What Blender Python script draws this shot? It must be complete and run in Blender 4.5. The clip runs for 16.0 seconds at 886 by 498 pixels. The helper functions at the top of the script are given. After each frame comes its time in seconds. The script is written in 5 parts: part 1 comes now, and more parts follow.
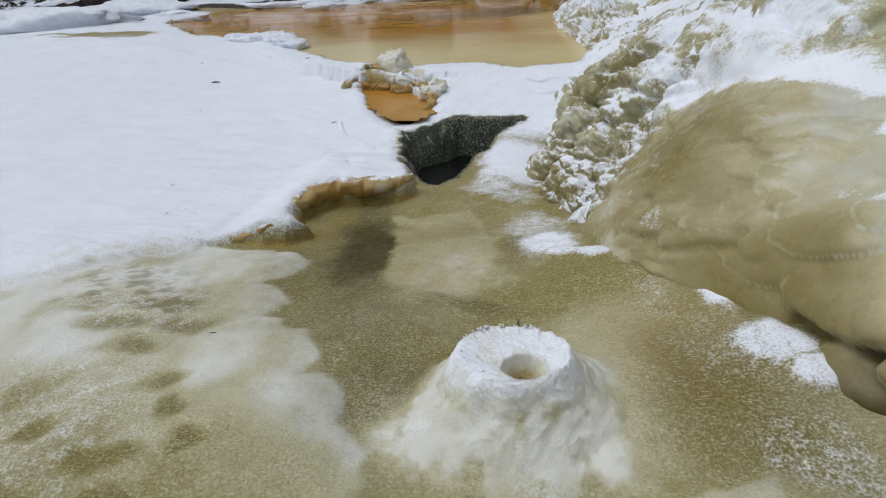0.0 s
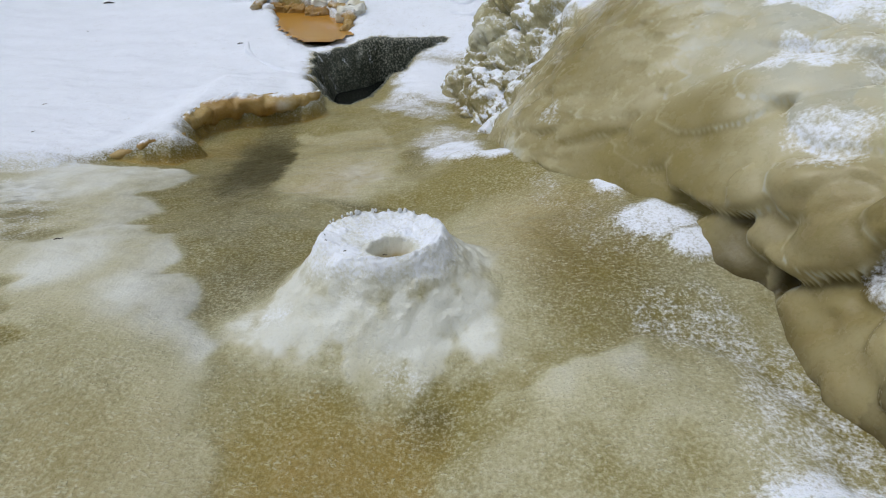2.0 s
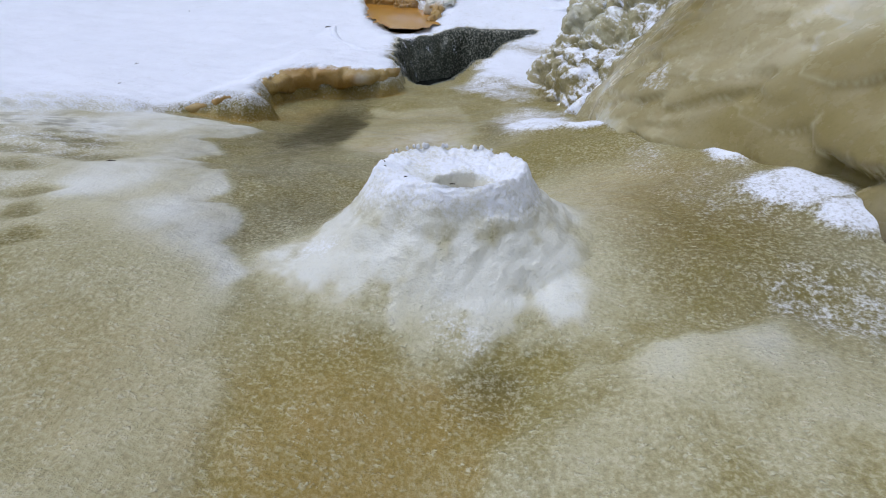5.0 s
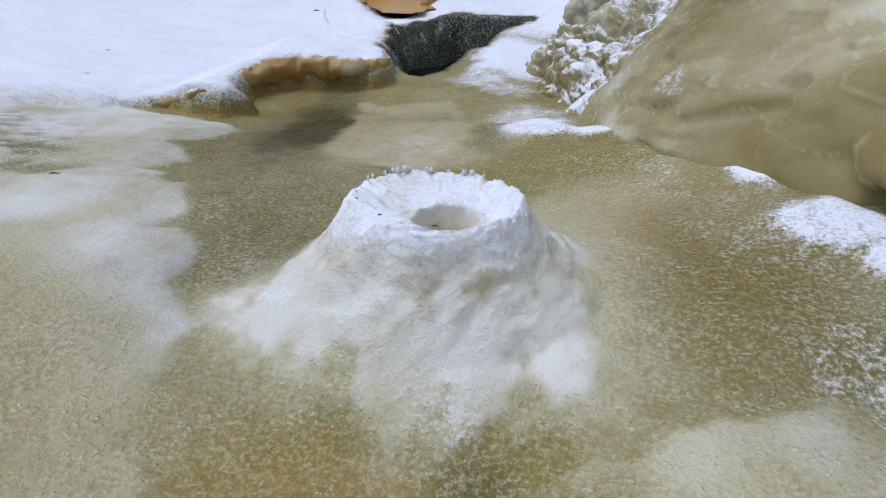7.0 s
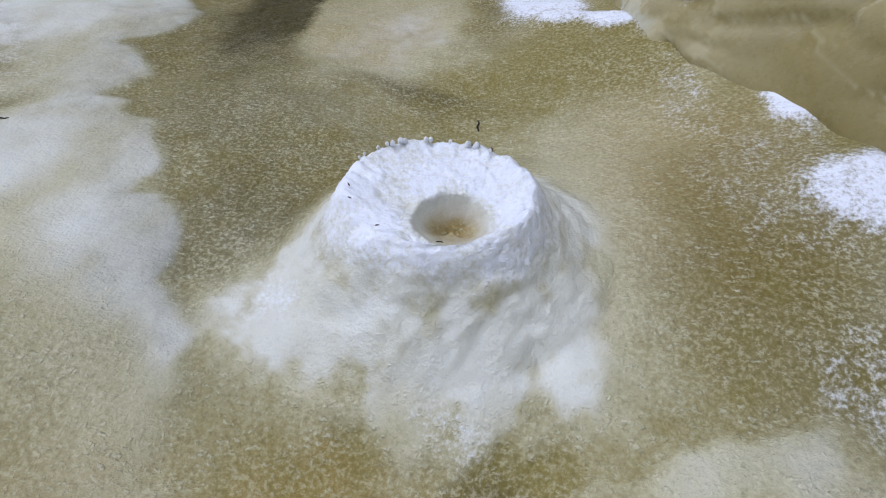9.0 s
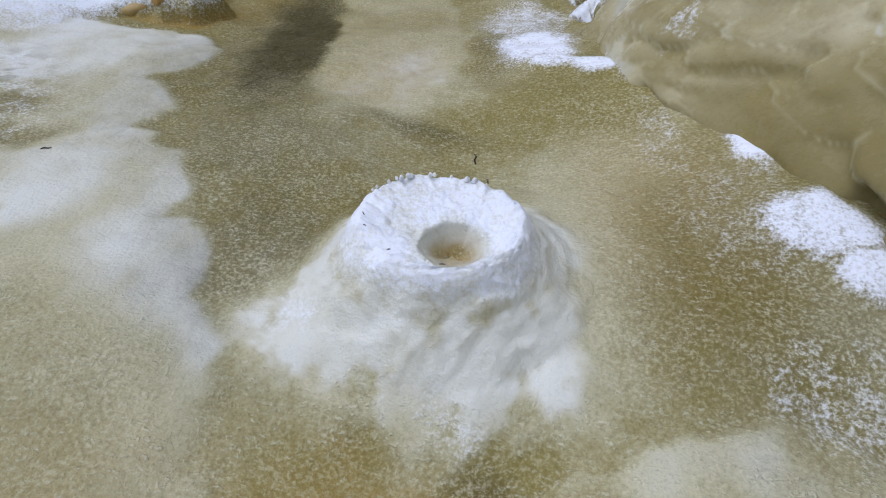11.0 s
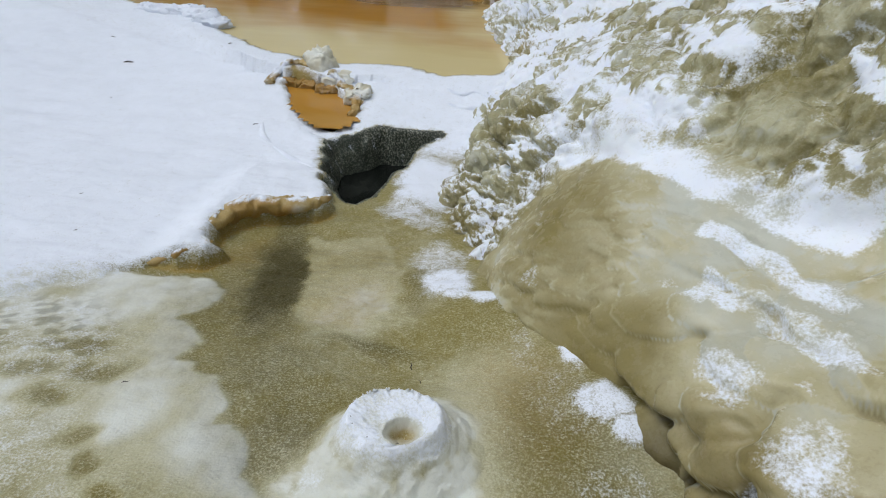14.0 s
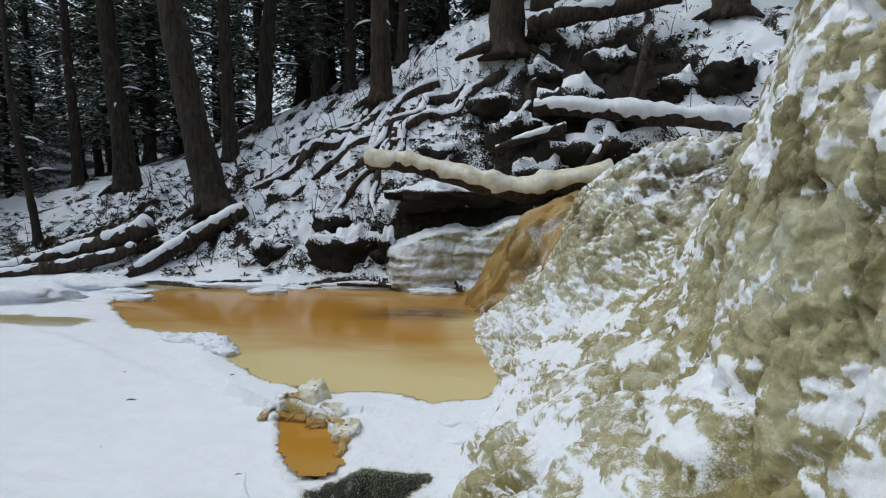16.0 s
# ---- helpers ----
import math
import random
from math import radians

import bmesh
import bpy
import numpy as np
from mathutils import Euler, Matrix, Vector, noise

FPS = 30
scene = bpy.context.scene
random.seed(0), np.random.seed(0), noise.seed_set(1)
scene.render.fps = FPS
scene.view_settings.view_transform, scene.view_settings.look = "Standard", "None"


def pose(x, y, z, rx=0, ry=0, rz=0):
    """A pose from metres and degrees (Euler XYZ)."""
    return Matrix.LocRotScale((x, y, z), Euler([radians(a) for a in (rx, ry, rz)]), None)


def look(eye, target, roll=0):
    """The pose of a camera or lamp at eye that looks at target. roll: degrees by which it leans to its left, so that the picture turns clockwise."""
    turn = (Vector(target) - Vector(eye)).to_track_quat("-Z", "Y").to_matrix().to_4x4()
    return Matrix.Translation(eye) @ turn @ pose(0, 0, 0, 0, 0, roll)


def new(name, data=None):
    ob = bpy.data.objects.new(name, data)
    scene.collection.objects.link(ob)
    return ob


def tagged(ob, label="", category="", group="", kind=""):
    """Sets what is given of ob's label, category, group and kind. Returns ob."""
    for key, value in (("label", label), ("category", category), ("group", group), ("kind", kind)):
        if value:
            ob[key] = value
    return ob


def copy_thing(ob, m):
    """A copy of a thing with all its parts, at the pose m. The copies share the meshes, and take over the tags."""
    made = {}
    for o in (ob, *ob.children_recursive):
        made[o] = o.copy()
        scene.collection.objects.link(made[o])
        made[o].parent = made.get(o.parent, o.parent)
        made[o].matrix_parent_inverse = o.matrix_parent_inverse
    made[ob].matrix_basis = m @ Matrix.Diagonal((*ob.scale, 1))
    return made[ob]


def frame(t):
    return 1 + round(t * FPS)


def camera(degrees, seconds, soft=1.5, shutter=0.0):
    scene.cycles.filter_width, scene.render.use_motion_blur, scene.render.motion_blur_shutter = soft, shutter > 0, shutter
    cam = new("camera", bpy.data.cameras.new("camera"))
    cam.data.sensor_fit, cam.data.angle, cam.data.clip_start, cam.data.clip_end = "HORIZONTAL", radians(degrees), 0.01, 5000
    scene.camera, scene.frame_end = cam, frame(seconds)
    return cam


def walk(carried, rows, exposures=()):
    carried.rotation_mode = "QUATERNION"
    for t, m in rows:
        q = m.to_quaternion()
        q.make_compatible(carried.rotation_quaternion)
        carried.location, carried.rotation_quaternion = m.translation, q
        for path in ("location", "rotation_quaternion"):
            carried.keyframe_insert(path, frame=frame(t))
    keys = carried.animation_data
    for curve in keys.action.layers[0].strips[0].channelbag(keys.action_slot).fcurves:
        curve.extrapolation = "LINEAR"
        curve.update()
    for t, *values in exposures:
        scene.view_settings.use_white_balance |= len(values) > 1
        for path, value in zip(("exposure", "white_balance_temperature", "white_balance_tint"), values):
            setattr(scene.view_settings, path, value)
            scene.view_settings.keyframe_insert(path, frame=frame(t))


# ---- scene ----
cam = camera(81.5, 16.0, 1.15)
PATH = [
    (0, (0.267, 0.25, 0.97), (-0.026, 1.928, -0.078), -3.9),
    (0.5, (0.26, 0.254, 0.961), (-0.179, 1.941, -0.02), -3.7),
    (1, (0.269, 0.226, 0.885), (0.015, 1.895, -0.186), -2.2),
    (1.5, (0.331, 0.243, 0.818), (0.26, 1.853, -0.366), -1.5),
    (2, (0.416, 0.257, 0.789), (0.329, 1.852, -0.415), -1.5),
    (2.5, (0.459, 0.257, 0.723), (0.31, 1.851, -0.476), -1.3),
    (3, (0.423, 0.276, 0.681), (0.197, 1.901, -0.462), -0.4),
    (3.5, (0.403, 0.318, 0.621), (0.093, 1.947, -0.497), -0.7),
    (4, (0.391, 0.309, 0.592), (0.052, 1.926, -0.536), -0.8),
    (6.3, (0.4, 0.384, 0.582), (0.082, 1.987, -0.57), -0.0),
    (6.5, (0.383, 0.418, 0.577), (0.066, 2.017, -0.581), 0.1),
    (7, (0.384, 0.464, 0.588), (0.07, 2.039, -0.605), 0.1),
    (7.5, (0.388, 0.545, 0.634), (0.134, 1.885, -0.829), -1.3),
    (8, (0.374, 0.608, 0.671), (0.123, 1.722, -0.971), -3.3),
    (8.5, (0.352, 0.636, 0.693), (0.118, 1.65, -1.015), -3.5),
    (9, (0.341, 0.644, 0.701), (0.126, 1.748, -0.953), -1.5),
    (9.2, (0.337, 0.643, 0.704), (0.12, 1.77, -0.933), -1.4),
    (11.5, (0.346, 0.535, 0.853), (0.157, 1.75, -0.724), 1.2),
    (12, (0.37, 0.418, 1.036), (0.224, 1.698, -0.494), 1.8),
    (12.5, (0.386, 0.328, 1.142), (0.255, 1.641, -0.362), 1.4),
    (13, (0.384, 0.252, 1.207), (0.269, 1.594, -0.272), 1.3),
    (13.5, (0.378, 0.249, 1.256), (0.293, 1.627, -0.191), 1.7),
    (14, (0.363, 0.249, 1.299), (0.345, 1.884, 0.148), 3.4),
    (14.5, (0.36, 0.261, 1.33), (0.313, 2.038, 0.412), 2.0),
    (15, (0.362, 0.29, 1.375), (0.262, 2.164, 0.686), 0.6),
    (15.5, (0.372, 0.347, 1.534), (0.232, 2.296, 1.107), -0.4),
    (16, (0.516, 0.372, 1.789), (0.422, 2.358, 1.573), 0.2),
]
walk(cam, [(t, look(eye, target, roll)) for t, eye, target, roll in PATH],
     [(0, 0.02, 6350, 7), (2, 0.14, 6200, 7), (4, 0.22, 5800, 11), (9, 0.2, 5740, 14), (11.5, 0.2, 5800, 13), (12.5, 0.26, 5950, 9), (13, 0.26, 6050, 9), (14.5, 0.04, 6250, 4), (16, 0.02, 6300, 3)])

# ---- light ----
world = bpy.data.worlds.new("sky")
scene.world = world
world.use_nodes = True
wn = world.node_tree.nodes
sky = wn.new("ShaderNodeTexSky")
sky.sky_type = "NISHITA"
sky.sun_disc = False
sky.sun_elevation = radians(64)
sky.sun_rotation = radians(278)
sky.air_density = 1.0
sky.dust_density = 3.0
veil = wn.new("ShaderNodeHueSaturation")
veil.inputs["Saturation"].default_value = 0.52
world.node_tree.links.new(sky.outputs[0], veil.inputs["Color"])
world.node_tree.links.new(veil.outputs[0], wn["Background"].inputs["Color"])
wn["Background"].inputs["Strength"].default_value = 0.155
sun = new("sun", bpy.data.lights.new("sun", "SUN"))
sun.data.energy = 0.5
sun.data.angle = radians(35)
sun.data.color = (0.96, 0.99, 1.0)
sun.matrix_world = look((-0.42, 0.06, 0.9), (0, 0, 0))


# ---- numeric helpers ----
def hashed(i, j, k, seed):
    n = (i * 374761393 + j * 668265263 + k * 2147483647 + seed * 1274126177) & 0xFFFFFFFF
    n = ((n ^ (n >> 13)) * 1274126177) & 0xFFFFFFFF
    n = ((n ^ (n >> 16)) * 2246822519) & 0xFFFFFFFF
    return ((n ^ (n >> 15)) & 0xFFFFFF) / float(0xFFFFFF)


def vnoise(p, seed=0):
    """Smooth value noise, 0 to 1, for an array of points."""
    f = np.floor(p).astype(np.int64)
    r = p - f
    w = r * r * r * (r * (r * 6 - 15) + 10)
    out = 0
    for a in (0, 1):
        for b in (0, 1):
            for c in (0, 1):
                h = hashed(f[:, 0] + a, f[:, 1] + b, f[:, 2] + c, seed)
                out = out + h * (w[:, 0] if a else 1 - w[:, 0]) * (w[:, 1] if b else 1 - w[:, 1]) * (w[:, 2] if c else 1 - w[:, 2])
    return out


def fbm(p, scale, octaves=4, seed=0, gain=0.5):
    """Fractal noise, about -1 to 1; scale: lumps per metre."""
    out, amp, total = 0, 1.0, 0.0
    q = p * scale
    for o in range(octaves):
        out = out + amp * (vnoise(q, seed + o * 7) * 2 - 1)
        total += amp
        amp *= gain
        q = q * 2.03 + 17.1
    return out / total * 1.6


def knobs(p, scale, seed=0):
    """Round knobs like frozen drips: 1 in their middles, falling to 0 in the creases."""
    q = p * scale
    f = np.floor(q).astype(np.int64)
    first, second = np.full(len(q), 9.0), np.full(len(q), 9.0)
    for a in (-1, 0, 1):
        for b in (-1, 0, 1):
            for c in (-1, 0, 1):
                g = f + (a, b, c)
                cx = g[:, 0] + hashed(g[:, 0], g[:, 1], g[:, 2], seed)
                cy = g[:, 1] + hashed(g[:, 0], g[:, 1], g[:, 2], seed + 1)
                cz = g[:, 2] + hashed(g[:, 0], g[:, 1], g[:, 2], seed + 2)
                d = (q[:, 0] - cx) ** 2 + (q[:, 1] - cy) ** 2 + (q[:, 2] - cz) ** 2
                second = np.minimum(second, np.maximum(first, d))
                first = np.minimum(first, d)
    e = np.clip((np.sqrt(second) - np.sqrt(first)) / 0.6, 0, 1)
    return np.sqrt(1 - (1 - e) ** 2)


def step(x, lo, hi):
    t = np.clip((x - lo) / (hi - lo), 0, 1)
    return t * t * (3 - 2 * t)


def flat3(x, y):
    return np.stack([x, y, np.zeros_like(x)], -1)


def blob(x, y, cx, cy, rx, ry, turn=0.0, soft=0.4):
    """1 inside an oval patch, falling to 0 over its soft edge."""
    c, s = math.cos(radians(turn)), math.sin(radians(turn))
    u, v = (x - cx) * c + (y - cy) * s, -(x - cx) * s + (y - cy) * c
    return 1 - step(np.sqrt((u / rx) ** 2 + (v / ry) ** 2), 1 - soft, 1 + soft)


def inside(x, y, poly):
    """Signed distance to a polygon in plan, positive within it."""
    d = np.full(x.shape, 1e9)
    win = np.zeros(x.shape, bool)
    for (ax, ay), (bx, by) in zip(poly, poly[1:] + poly[:1]):
        ex, ey = bx - ax, by - ay
        t = np.clip(((x - ax) * ex + (y - ay) * ey) / (ex * ex + ey * ey + 1e-12), 0, 1)
        d = np.minimum(d, np.hypot(x - ax - t * ex, y - ay - t * ey))
        cross = ((ay > y) != (by > y)) & (x < (bx - ax) * (y - ay) / (by - ay + 1e-12) + ax)
        win ^= cross
    return np.where(win, d, -d)


def thin_plate(points, stiff=0.0):
    """A smooth height over the plan through (x, y, z) points."""
    a = np.array(points, float)
    n = len(a)

    def kern(d2):
        return d2 * np.log(d2 + 1e-9)
    k = kern((a[:, None, 0] - a[None, :, 0]) ** 2 + (a[:, None, 1] - a[None, :, 1]) ** 2) + stiff * np.eye(n)
    m = np.zeros((n + 3, n + 3))
    m[:n, :n] = k
    m[:n, n:] = np.c_[np.ones(n), a[:, :2]]
    m[n:, :n] = m[:n, n:].T
    w = np.linalg.solve(m, np.r_[a[:, 2], 0, 0, 0])

    def height(x, y):
        out = w[n] + w[n + 1] * x + w[n + 2] * y
        for i in range(n):
            out = out + w[i] * kern((x - a[i, 0]) ** 2 + (y - a[i, 1]) ** 2)
        return out
    return height


# ---- mesh helpers ----
def mesh_of(name, verts, faces, material, smooth=True):
    me = bpy.data.meshes.new(name)
    me.from_pydata([tuple(v) for v in np.asarray(verts, float).tolist()], [], [tuple(f) for f in faces])
    me.polygons.foreach_set("use_smooth", [smooth] * len(me.polygons))
    if material:
        me.materials.append(material)
    me.update()
    return me


def grid_faces(rows, cols, wrap=False):
    i = np.arange(rows - 1)[:, None] * cols
    j = np.arange(cols if wrap else cols - 1)[None, :]
    k = (j + 1) % cols
    return np.stack([i + j, i + k, i + cols + k, i + cols + j], -1).reshape(-1, 4).tolist()


def paint(me, name, rgba):
    """Stores four cover masks with each corner of a mesh."""
    att = me.color_attributes.new(name, "FLOAT_COLOR", "POINT")
    att.data.foreach_set("color", np.clip(np.asarray(rgba, np.float32), 0, 1).ravel())


def part(name, me, parent=None, label=""):
    ob = new(name, me)
    ob.parent = parent
    if label:
        ob["label"] = label
    return ob


def joined(pieces):
    """Joins (verts, faces) lists into one."""
    verts, faces, n = [], [], 0
    for v, f in pieces:
        v = np.asarray(v, float).reshape(-1, 3)
        verts.append(v)
        faces += [tuple(i + n for i in face) for face in f]
        n += len(v)
    return np.concatenate(verts), faces


def smooth_line(points, n):
    """n points along a smooth line through the given ones."""
    p = np.array(points, float)
    t = np.r_[0, np.cumsum(np.linalg.norm(np.diff(p, axis=0), axis=1))]
    tang = np.gradient(p, t, axis=0)
    out = []
    for u in np.linspace(0, t[-1], n):
        i = min(max(int(np.searchsorted(t, u)) - 1, 0), len(p) - 2)
        h = t[i + 1] - t[i]
        s = (u - t[i]) / h
        out.append((2 * s**3 - 3 * s**2 + 1) * p[i] + (s**3 - 2 * s**2 + s) * h * tang[i] + (-2 * s**3 + 3 * s**2) * p[i + 1] + (s**3 - s**2) * h * tang[i + 1])
    return np.array(out)


def tube(line, radii, sides=10, rough=0.0, scale=6.0, seed=0, squash=1.0, caps=True):
    """A round bar along a line with a radius at each point and an uneven surface."""
    line = np.asarray(line, float)
    n = len(line)
    radii = np.interp(np.linspace(0, 1, n), np.linspace(0, 1, len(np.atleast_1d(radii))), np.atleast_1d(radii)) if len(np.atleast_1d(radii)) != n else np.asarray(radii)
    tang = np.gradient(line, axis=0)
    tang /= np.linalg.norm(tang, axis=1)[:, None] + 1e-12
    ref = np.where(np.abs(tang[:, 2:3]) > 0.9, np.array([[1.0, 0, 0]]), np.array([[0, 0, 1.0]]))
    side = np.cross(tang, ref)
    side /= np.linalg.norm(side, axis=1)[:, None] + 1e-12
    up = np.cross(side, tang)
    ang = np.linspace(0, 2 * math.pi, sides, endpoint=False)
    ring = side[:, None] * np.cos(ang)[None, :, None] + up[:, None] * (np.sin(ang) * squash)[None, :, None]
    v = (line[:, None] + ring * radii[:, None, None]).reshape(-1, 3)
    if rough:
        d = fbm(v, scale, 3, seed).reshape(n, sides)
        v = (line[:, None] + ring * (radii[:, None] * (1 + rough * d))[..., None]).reshape(-1, 3)
    f = grid_faces(n, sides, True)
    if caps:
        v = np.concatenate([v, line[:1], line[-1:]])
        f += [((j + 1) % sides, j, n * sides) for j in range(sides)]
        f += [((n - 1) * sides + j, (n - 1) * sides + (j + 1) % sides, n * sides + 1) for j in range(sides)]
    return v, f


def lump(center, radii, seed=0, rough=0.25, scale=3.0, n=14, flat_below=False):
    """An uneven rounded stone or clod."""
    th = np.linspace(0.02, math.pi - 0.02, n)
    ph = np.linspace(0, 2 * math.pi, 2 * n, endpoint=False)
    d = np.stack([np.sin(th)[:, None] * np.cos(ph), np.sin(th)[:, None] * np.sin(ph), np.cos(th)[:, None] * np.ones_like(ph)], -1).reshape(-1, 3)
    r = 1 + rough * fbm(d * 0.5 + seed * 3.7, scale, 4, seed)
    v = d * r[:, None] * np.array(radii)
    if flat_below:
        v[:, 2] = np.maximum(v[:, 2], -0.25 * radii[2])
    return v + np.array(center), grid_faces(n, 2 * n, True)


# ---- materials ----
def material(name):
    m = bpy.data.materials.new(name)
    m.use_nodes = True
    return m, m.node_tree.nodes, m.node_tree.links, m.node_tree.nodes["Principled BSDF"]


def noise_node(nodes, links, coord, scale, detail=4.0, rough=0.55, stretch=None):
    t = nodes.new("ShaderNodeTexNoise")
    t.inputs["Scale"].default_value = scale
    t.inputs["Detail"].default_value = detail
    t.inputs["Roughness"].default_value = rough
    if stretch:
        mp = nodes.new("ShaderNodeMapping")
        mp.inputs["Scale"].default_value = stretch
        links.new(coord, mp.inputs["Vector"])
        coord = mp.outputs[0]
    links.new(coord, t.inputs["Vector"])
    return t.outputs["Fac"]


def ramp(nodes, links, value, lo, hi, out_lo=0.0, out_hi=1.0):
    r = nodes.new("ShaderNodeMapRange")
    r.interpolation_type = "SMOOTHSTEP"
    for k, v in zip(("From Min", "From Max", "To Min", "To Max"), (lo, hi, out_lo, out_hi)):
        r.inputs[k].default_value = v
    links.new(value, r.inputs["Value"])
    return r.outputs[0]


def mixc(nodes, links, fac, a, b):
    m = nodes.new("ShaderNodeMix")
    m.data_type = "RGBA"
    ins = [s for s in m.inputs if s.type == "RGBA"]
    fin = m.inputs[0]
    for sock, v in ((fin, fac), (ins[0], a), (ins[1], b)):
        if isinstance(v, (int, float)):
            sock.default_value = v
        elif isinstance(v, tuple):
            sock.default_value = (*v, 1.0)
        else:
            links.new(v, sock)
    return [o for o in m.outputs if o.type == "RGBA"][0]


def maths(nodes, links, op, a, b=0.0, c=0.0):
    m = nodes.new("ShaderNodeMath")
    m.operation = op
    for sock, v in zip(m.inputs, (a, b, c)):
        if isinstance(v, (int, float)):
            sock.default_value = v
        else:
            links.new(v, sock)
    return m.outputs[0]


def bump(nodes, links, height, strength, distance, under=None):
    b = nodes.new("ShaderNodeBump")
    b.inputs["Strength"].default_value = strength
    b.inputs["Distance"].default_value = distance
    links.new(height, b.inputs["Height"])
    if under is not None:
        links.new(under, b.inputs["Normal"])
    return b.outputs[0]


SNOW = (0.85, 0.88, 0.955)


def ice_material(name, olive, pale, amber, dark, flecks=1.0, gloss=0.3, fleck_scale=130.0, fine=1.0, ragged=(0.9, 0.9), edges=(0.36, 0.72), scales=0.0, haze=(0.70, 0.715, 0.69), crystal=(0.66, 0.64, 0.50), deep=0.0, shine=0.5, worms=0.0, calms=False, smooth_body=None):
    """Stained ice under broken snow. The mesh's masks: snow, milky ice and edge highlights, amber stain, clear dark ice
    and painted shade.
    """
    m, n, l, p = material(name)
    geo = n.new("ShaderNodeNewGeometry").outputs["Position"]
    att = n.new("ShaderNodeAttribute")
    att.attribute_name = "cover"
    sep = n.new("ShaderNodeSeparateColor")
    l.new(att.outputs["Color"], sep.inputs[0])
    snow_in, milk_in, amber_in, dark_in = sep.outputs[0], sep.outputs[1], sep.outputs[2], att.outputs["Alpha"]
    big = noise_node(n, l, geo, 5.0, 5.0, 0.6)
    mid = noise_node(n, l, geo, 26.0, 5.0, 0.62)
    grain = noise_node(n, l, geo, fleck_scale, 3.0, 0.7)
    tiny = noise_node(n, l, geo, fleck_scale * 3.1, 2.0, 0.6)
    if calms:
        quiet = n.new("ShaderNodeAttribute")
        quiet.attribute_name = "calm"
        quiet = quiet.outputs["Fac"]
        lively = maths(n, l, "SUBTRACT", 1.0, quiet)
    # ice body colour
    wob = maths(n, l, "MULTIPLY_ADD", maths(n, l, "SUBTRACT", mid, 0.5), 0.55, milk_in)
    wob = maths(n, l, "MULTIPLY_ADD", maths(n, l, "SUBTRACT", big, 0.5), 0.35, wob)
    body = mixc(n, l, ramp(n, l, wob, 0.0, 0.8), olive, pale)
    if calms:
        veil_ = noise_node(n, l, geo, 3.2, 3.0, 0.5)
        soft = mixc(n, l, ramp(n, l, maths(n, l, "MULTIPLY_ADD", maths(n, l, "SUBTRACT", veil_, 0.5), 0.7, milk_in), 0.1, 0.95), *smooth_body)
        body = mixc(n, l, quiet, body, soft)
    cloud = noise_node(n, l, geo, 7.0, 6.0, 0.55, (1.0, 0.6, 1.0))
    body = mixc(n, l, ramp(n, l, maths(n, l, "MULTIPLY_ADD", maths(n, l, "SUBTRACT", cloud, 0.5), 0.9, milk_in), 0.62, 1.05), body, haze)
    body = mixc(n, l, ramp(n, l, maths(n, l, "MULTIPLY_ADD", maths(n, l, "SUBTRACT", mid, 0.5), 0.5, amber_in), 0.15, 0.95), body, amber)
    body = mixc(n, l, ramp(n, l, maths(n, l, "MULTIPLY_ADD", maths(n, l, "SUBTRACT", mid, 0.5), 0.3, dark_in), 0.1, 1.0), body, dark)
    # pale crystals frozen on it
    fl = maths(n, l, "MULTIPLY", ramp(n, l, grain, 0.47, 0.66), ramp(n, l, big, 0.3, 0.7, 0.35, 1.0))
    fl = maths(n, l, "MULTIPLY", fl, ramp(n, l, milk_in, 0.6, 0.95, 1.0, 0.40))
    fl = maths(n, l, "MULTIPLY", fl, ramp(n, l, amber_in, 0.35, 0.7, 1.0, 0.3))
    fl = maths(n, l, "MULTIPLY", fl, ramp(n, l, dark_in, *((0.55, 0.95, 1.0, 0.35) if worms else (0.2, 0.9, 1.0, 0.30))))
    if calms:
        fl = maths(n, l, "MULTIPLY", fl, ramp(n, l, lively, 0.0, 1.0, 0.12, 1.0))
    body = mixc(n, l, maths(n, l, "MULTIPLY", fl, 0.62 * flecks), body, crystal)
    pits = maths(n, l, "MULTIPLY", ramp(n, l, grain, 0.34, 0.47, 1.0, 0.0), ramp(n, l, milk_in, 0.55, 0.9, 1.0, 0.3))
    body = mixc(n, l, maths(n, l, "MULTIPLY", pits, 0.28 * flecks), body, dark)
    if worms:
        # grains of frost frozen on, like scattered rice
        squeeze = n.new("ShaderNodeMapping")
        squeeze.inputs["Scale"].default_value = (0.62, 1.15, 1.0)
        l.new(geo, squeeze.inputs["Vector"])
        rice = n.new("ShaderNodeTexVoronoi")
        rice.inputs["Scale"].default_value = fleck_scale
        crook = n.new("ShaderNodeVectorMath")
        crook.operation = "MULTIPLY_ADD"
        bend = n.new("ShaderNodeTexNoise")
        bend.inputs["Scale"].default_value = fleck_scale * 0.9
        bend.inputs["Detail"].default_value = 2.0
        l.new(geo, bend.inputs["Vector"])
        l.new(bend.outputs["Color"], crook.inputs[0])
        crook.inputs[1].default_value = (0.016, 0.012, 0.012)
        l.new(squeeze.outputs[0], crook.inputs[2])
        l.new(crook.outputs[0], rice.inputs["Vector"])
        pick = n.new("ShaderNodeSeparateColor")
        l.new(rice.outputs["Color"], pick.inputs[0])
        thread = maths(n, l, "MULTIPLY", ramp(n, l, rice.outputs["Distance"], 0.10, 0.62, 1.0, 0.0), ramp(n, l, pick.outputs[0], 0.15, 0.9))
        thread = maths(n, l, "MULTIPLY", thread, ramp(n, l, mid, 0.36, 0.62, 0.25, 1.0))
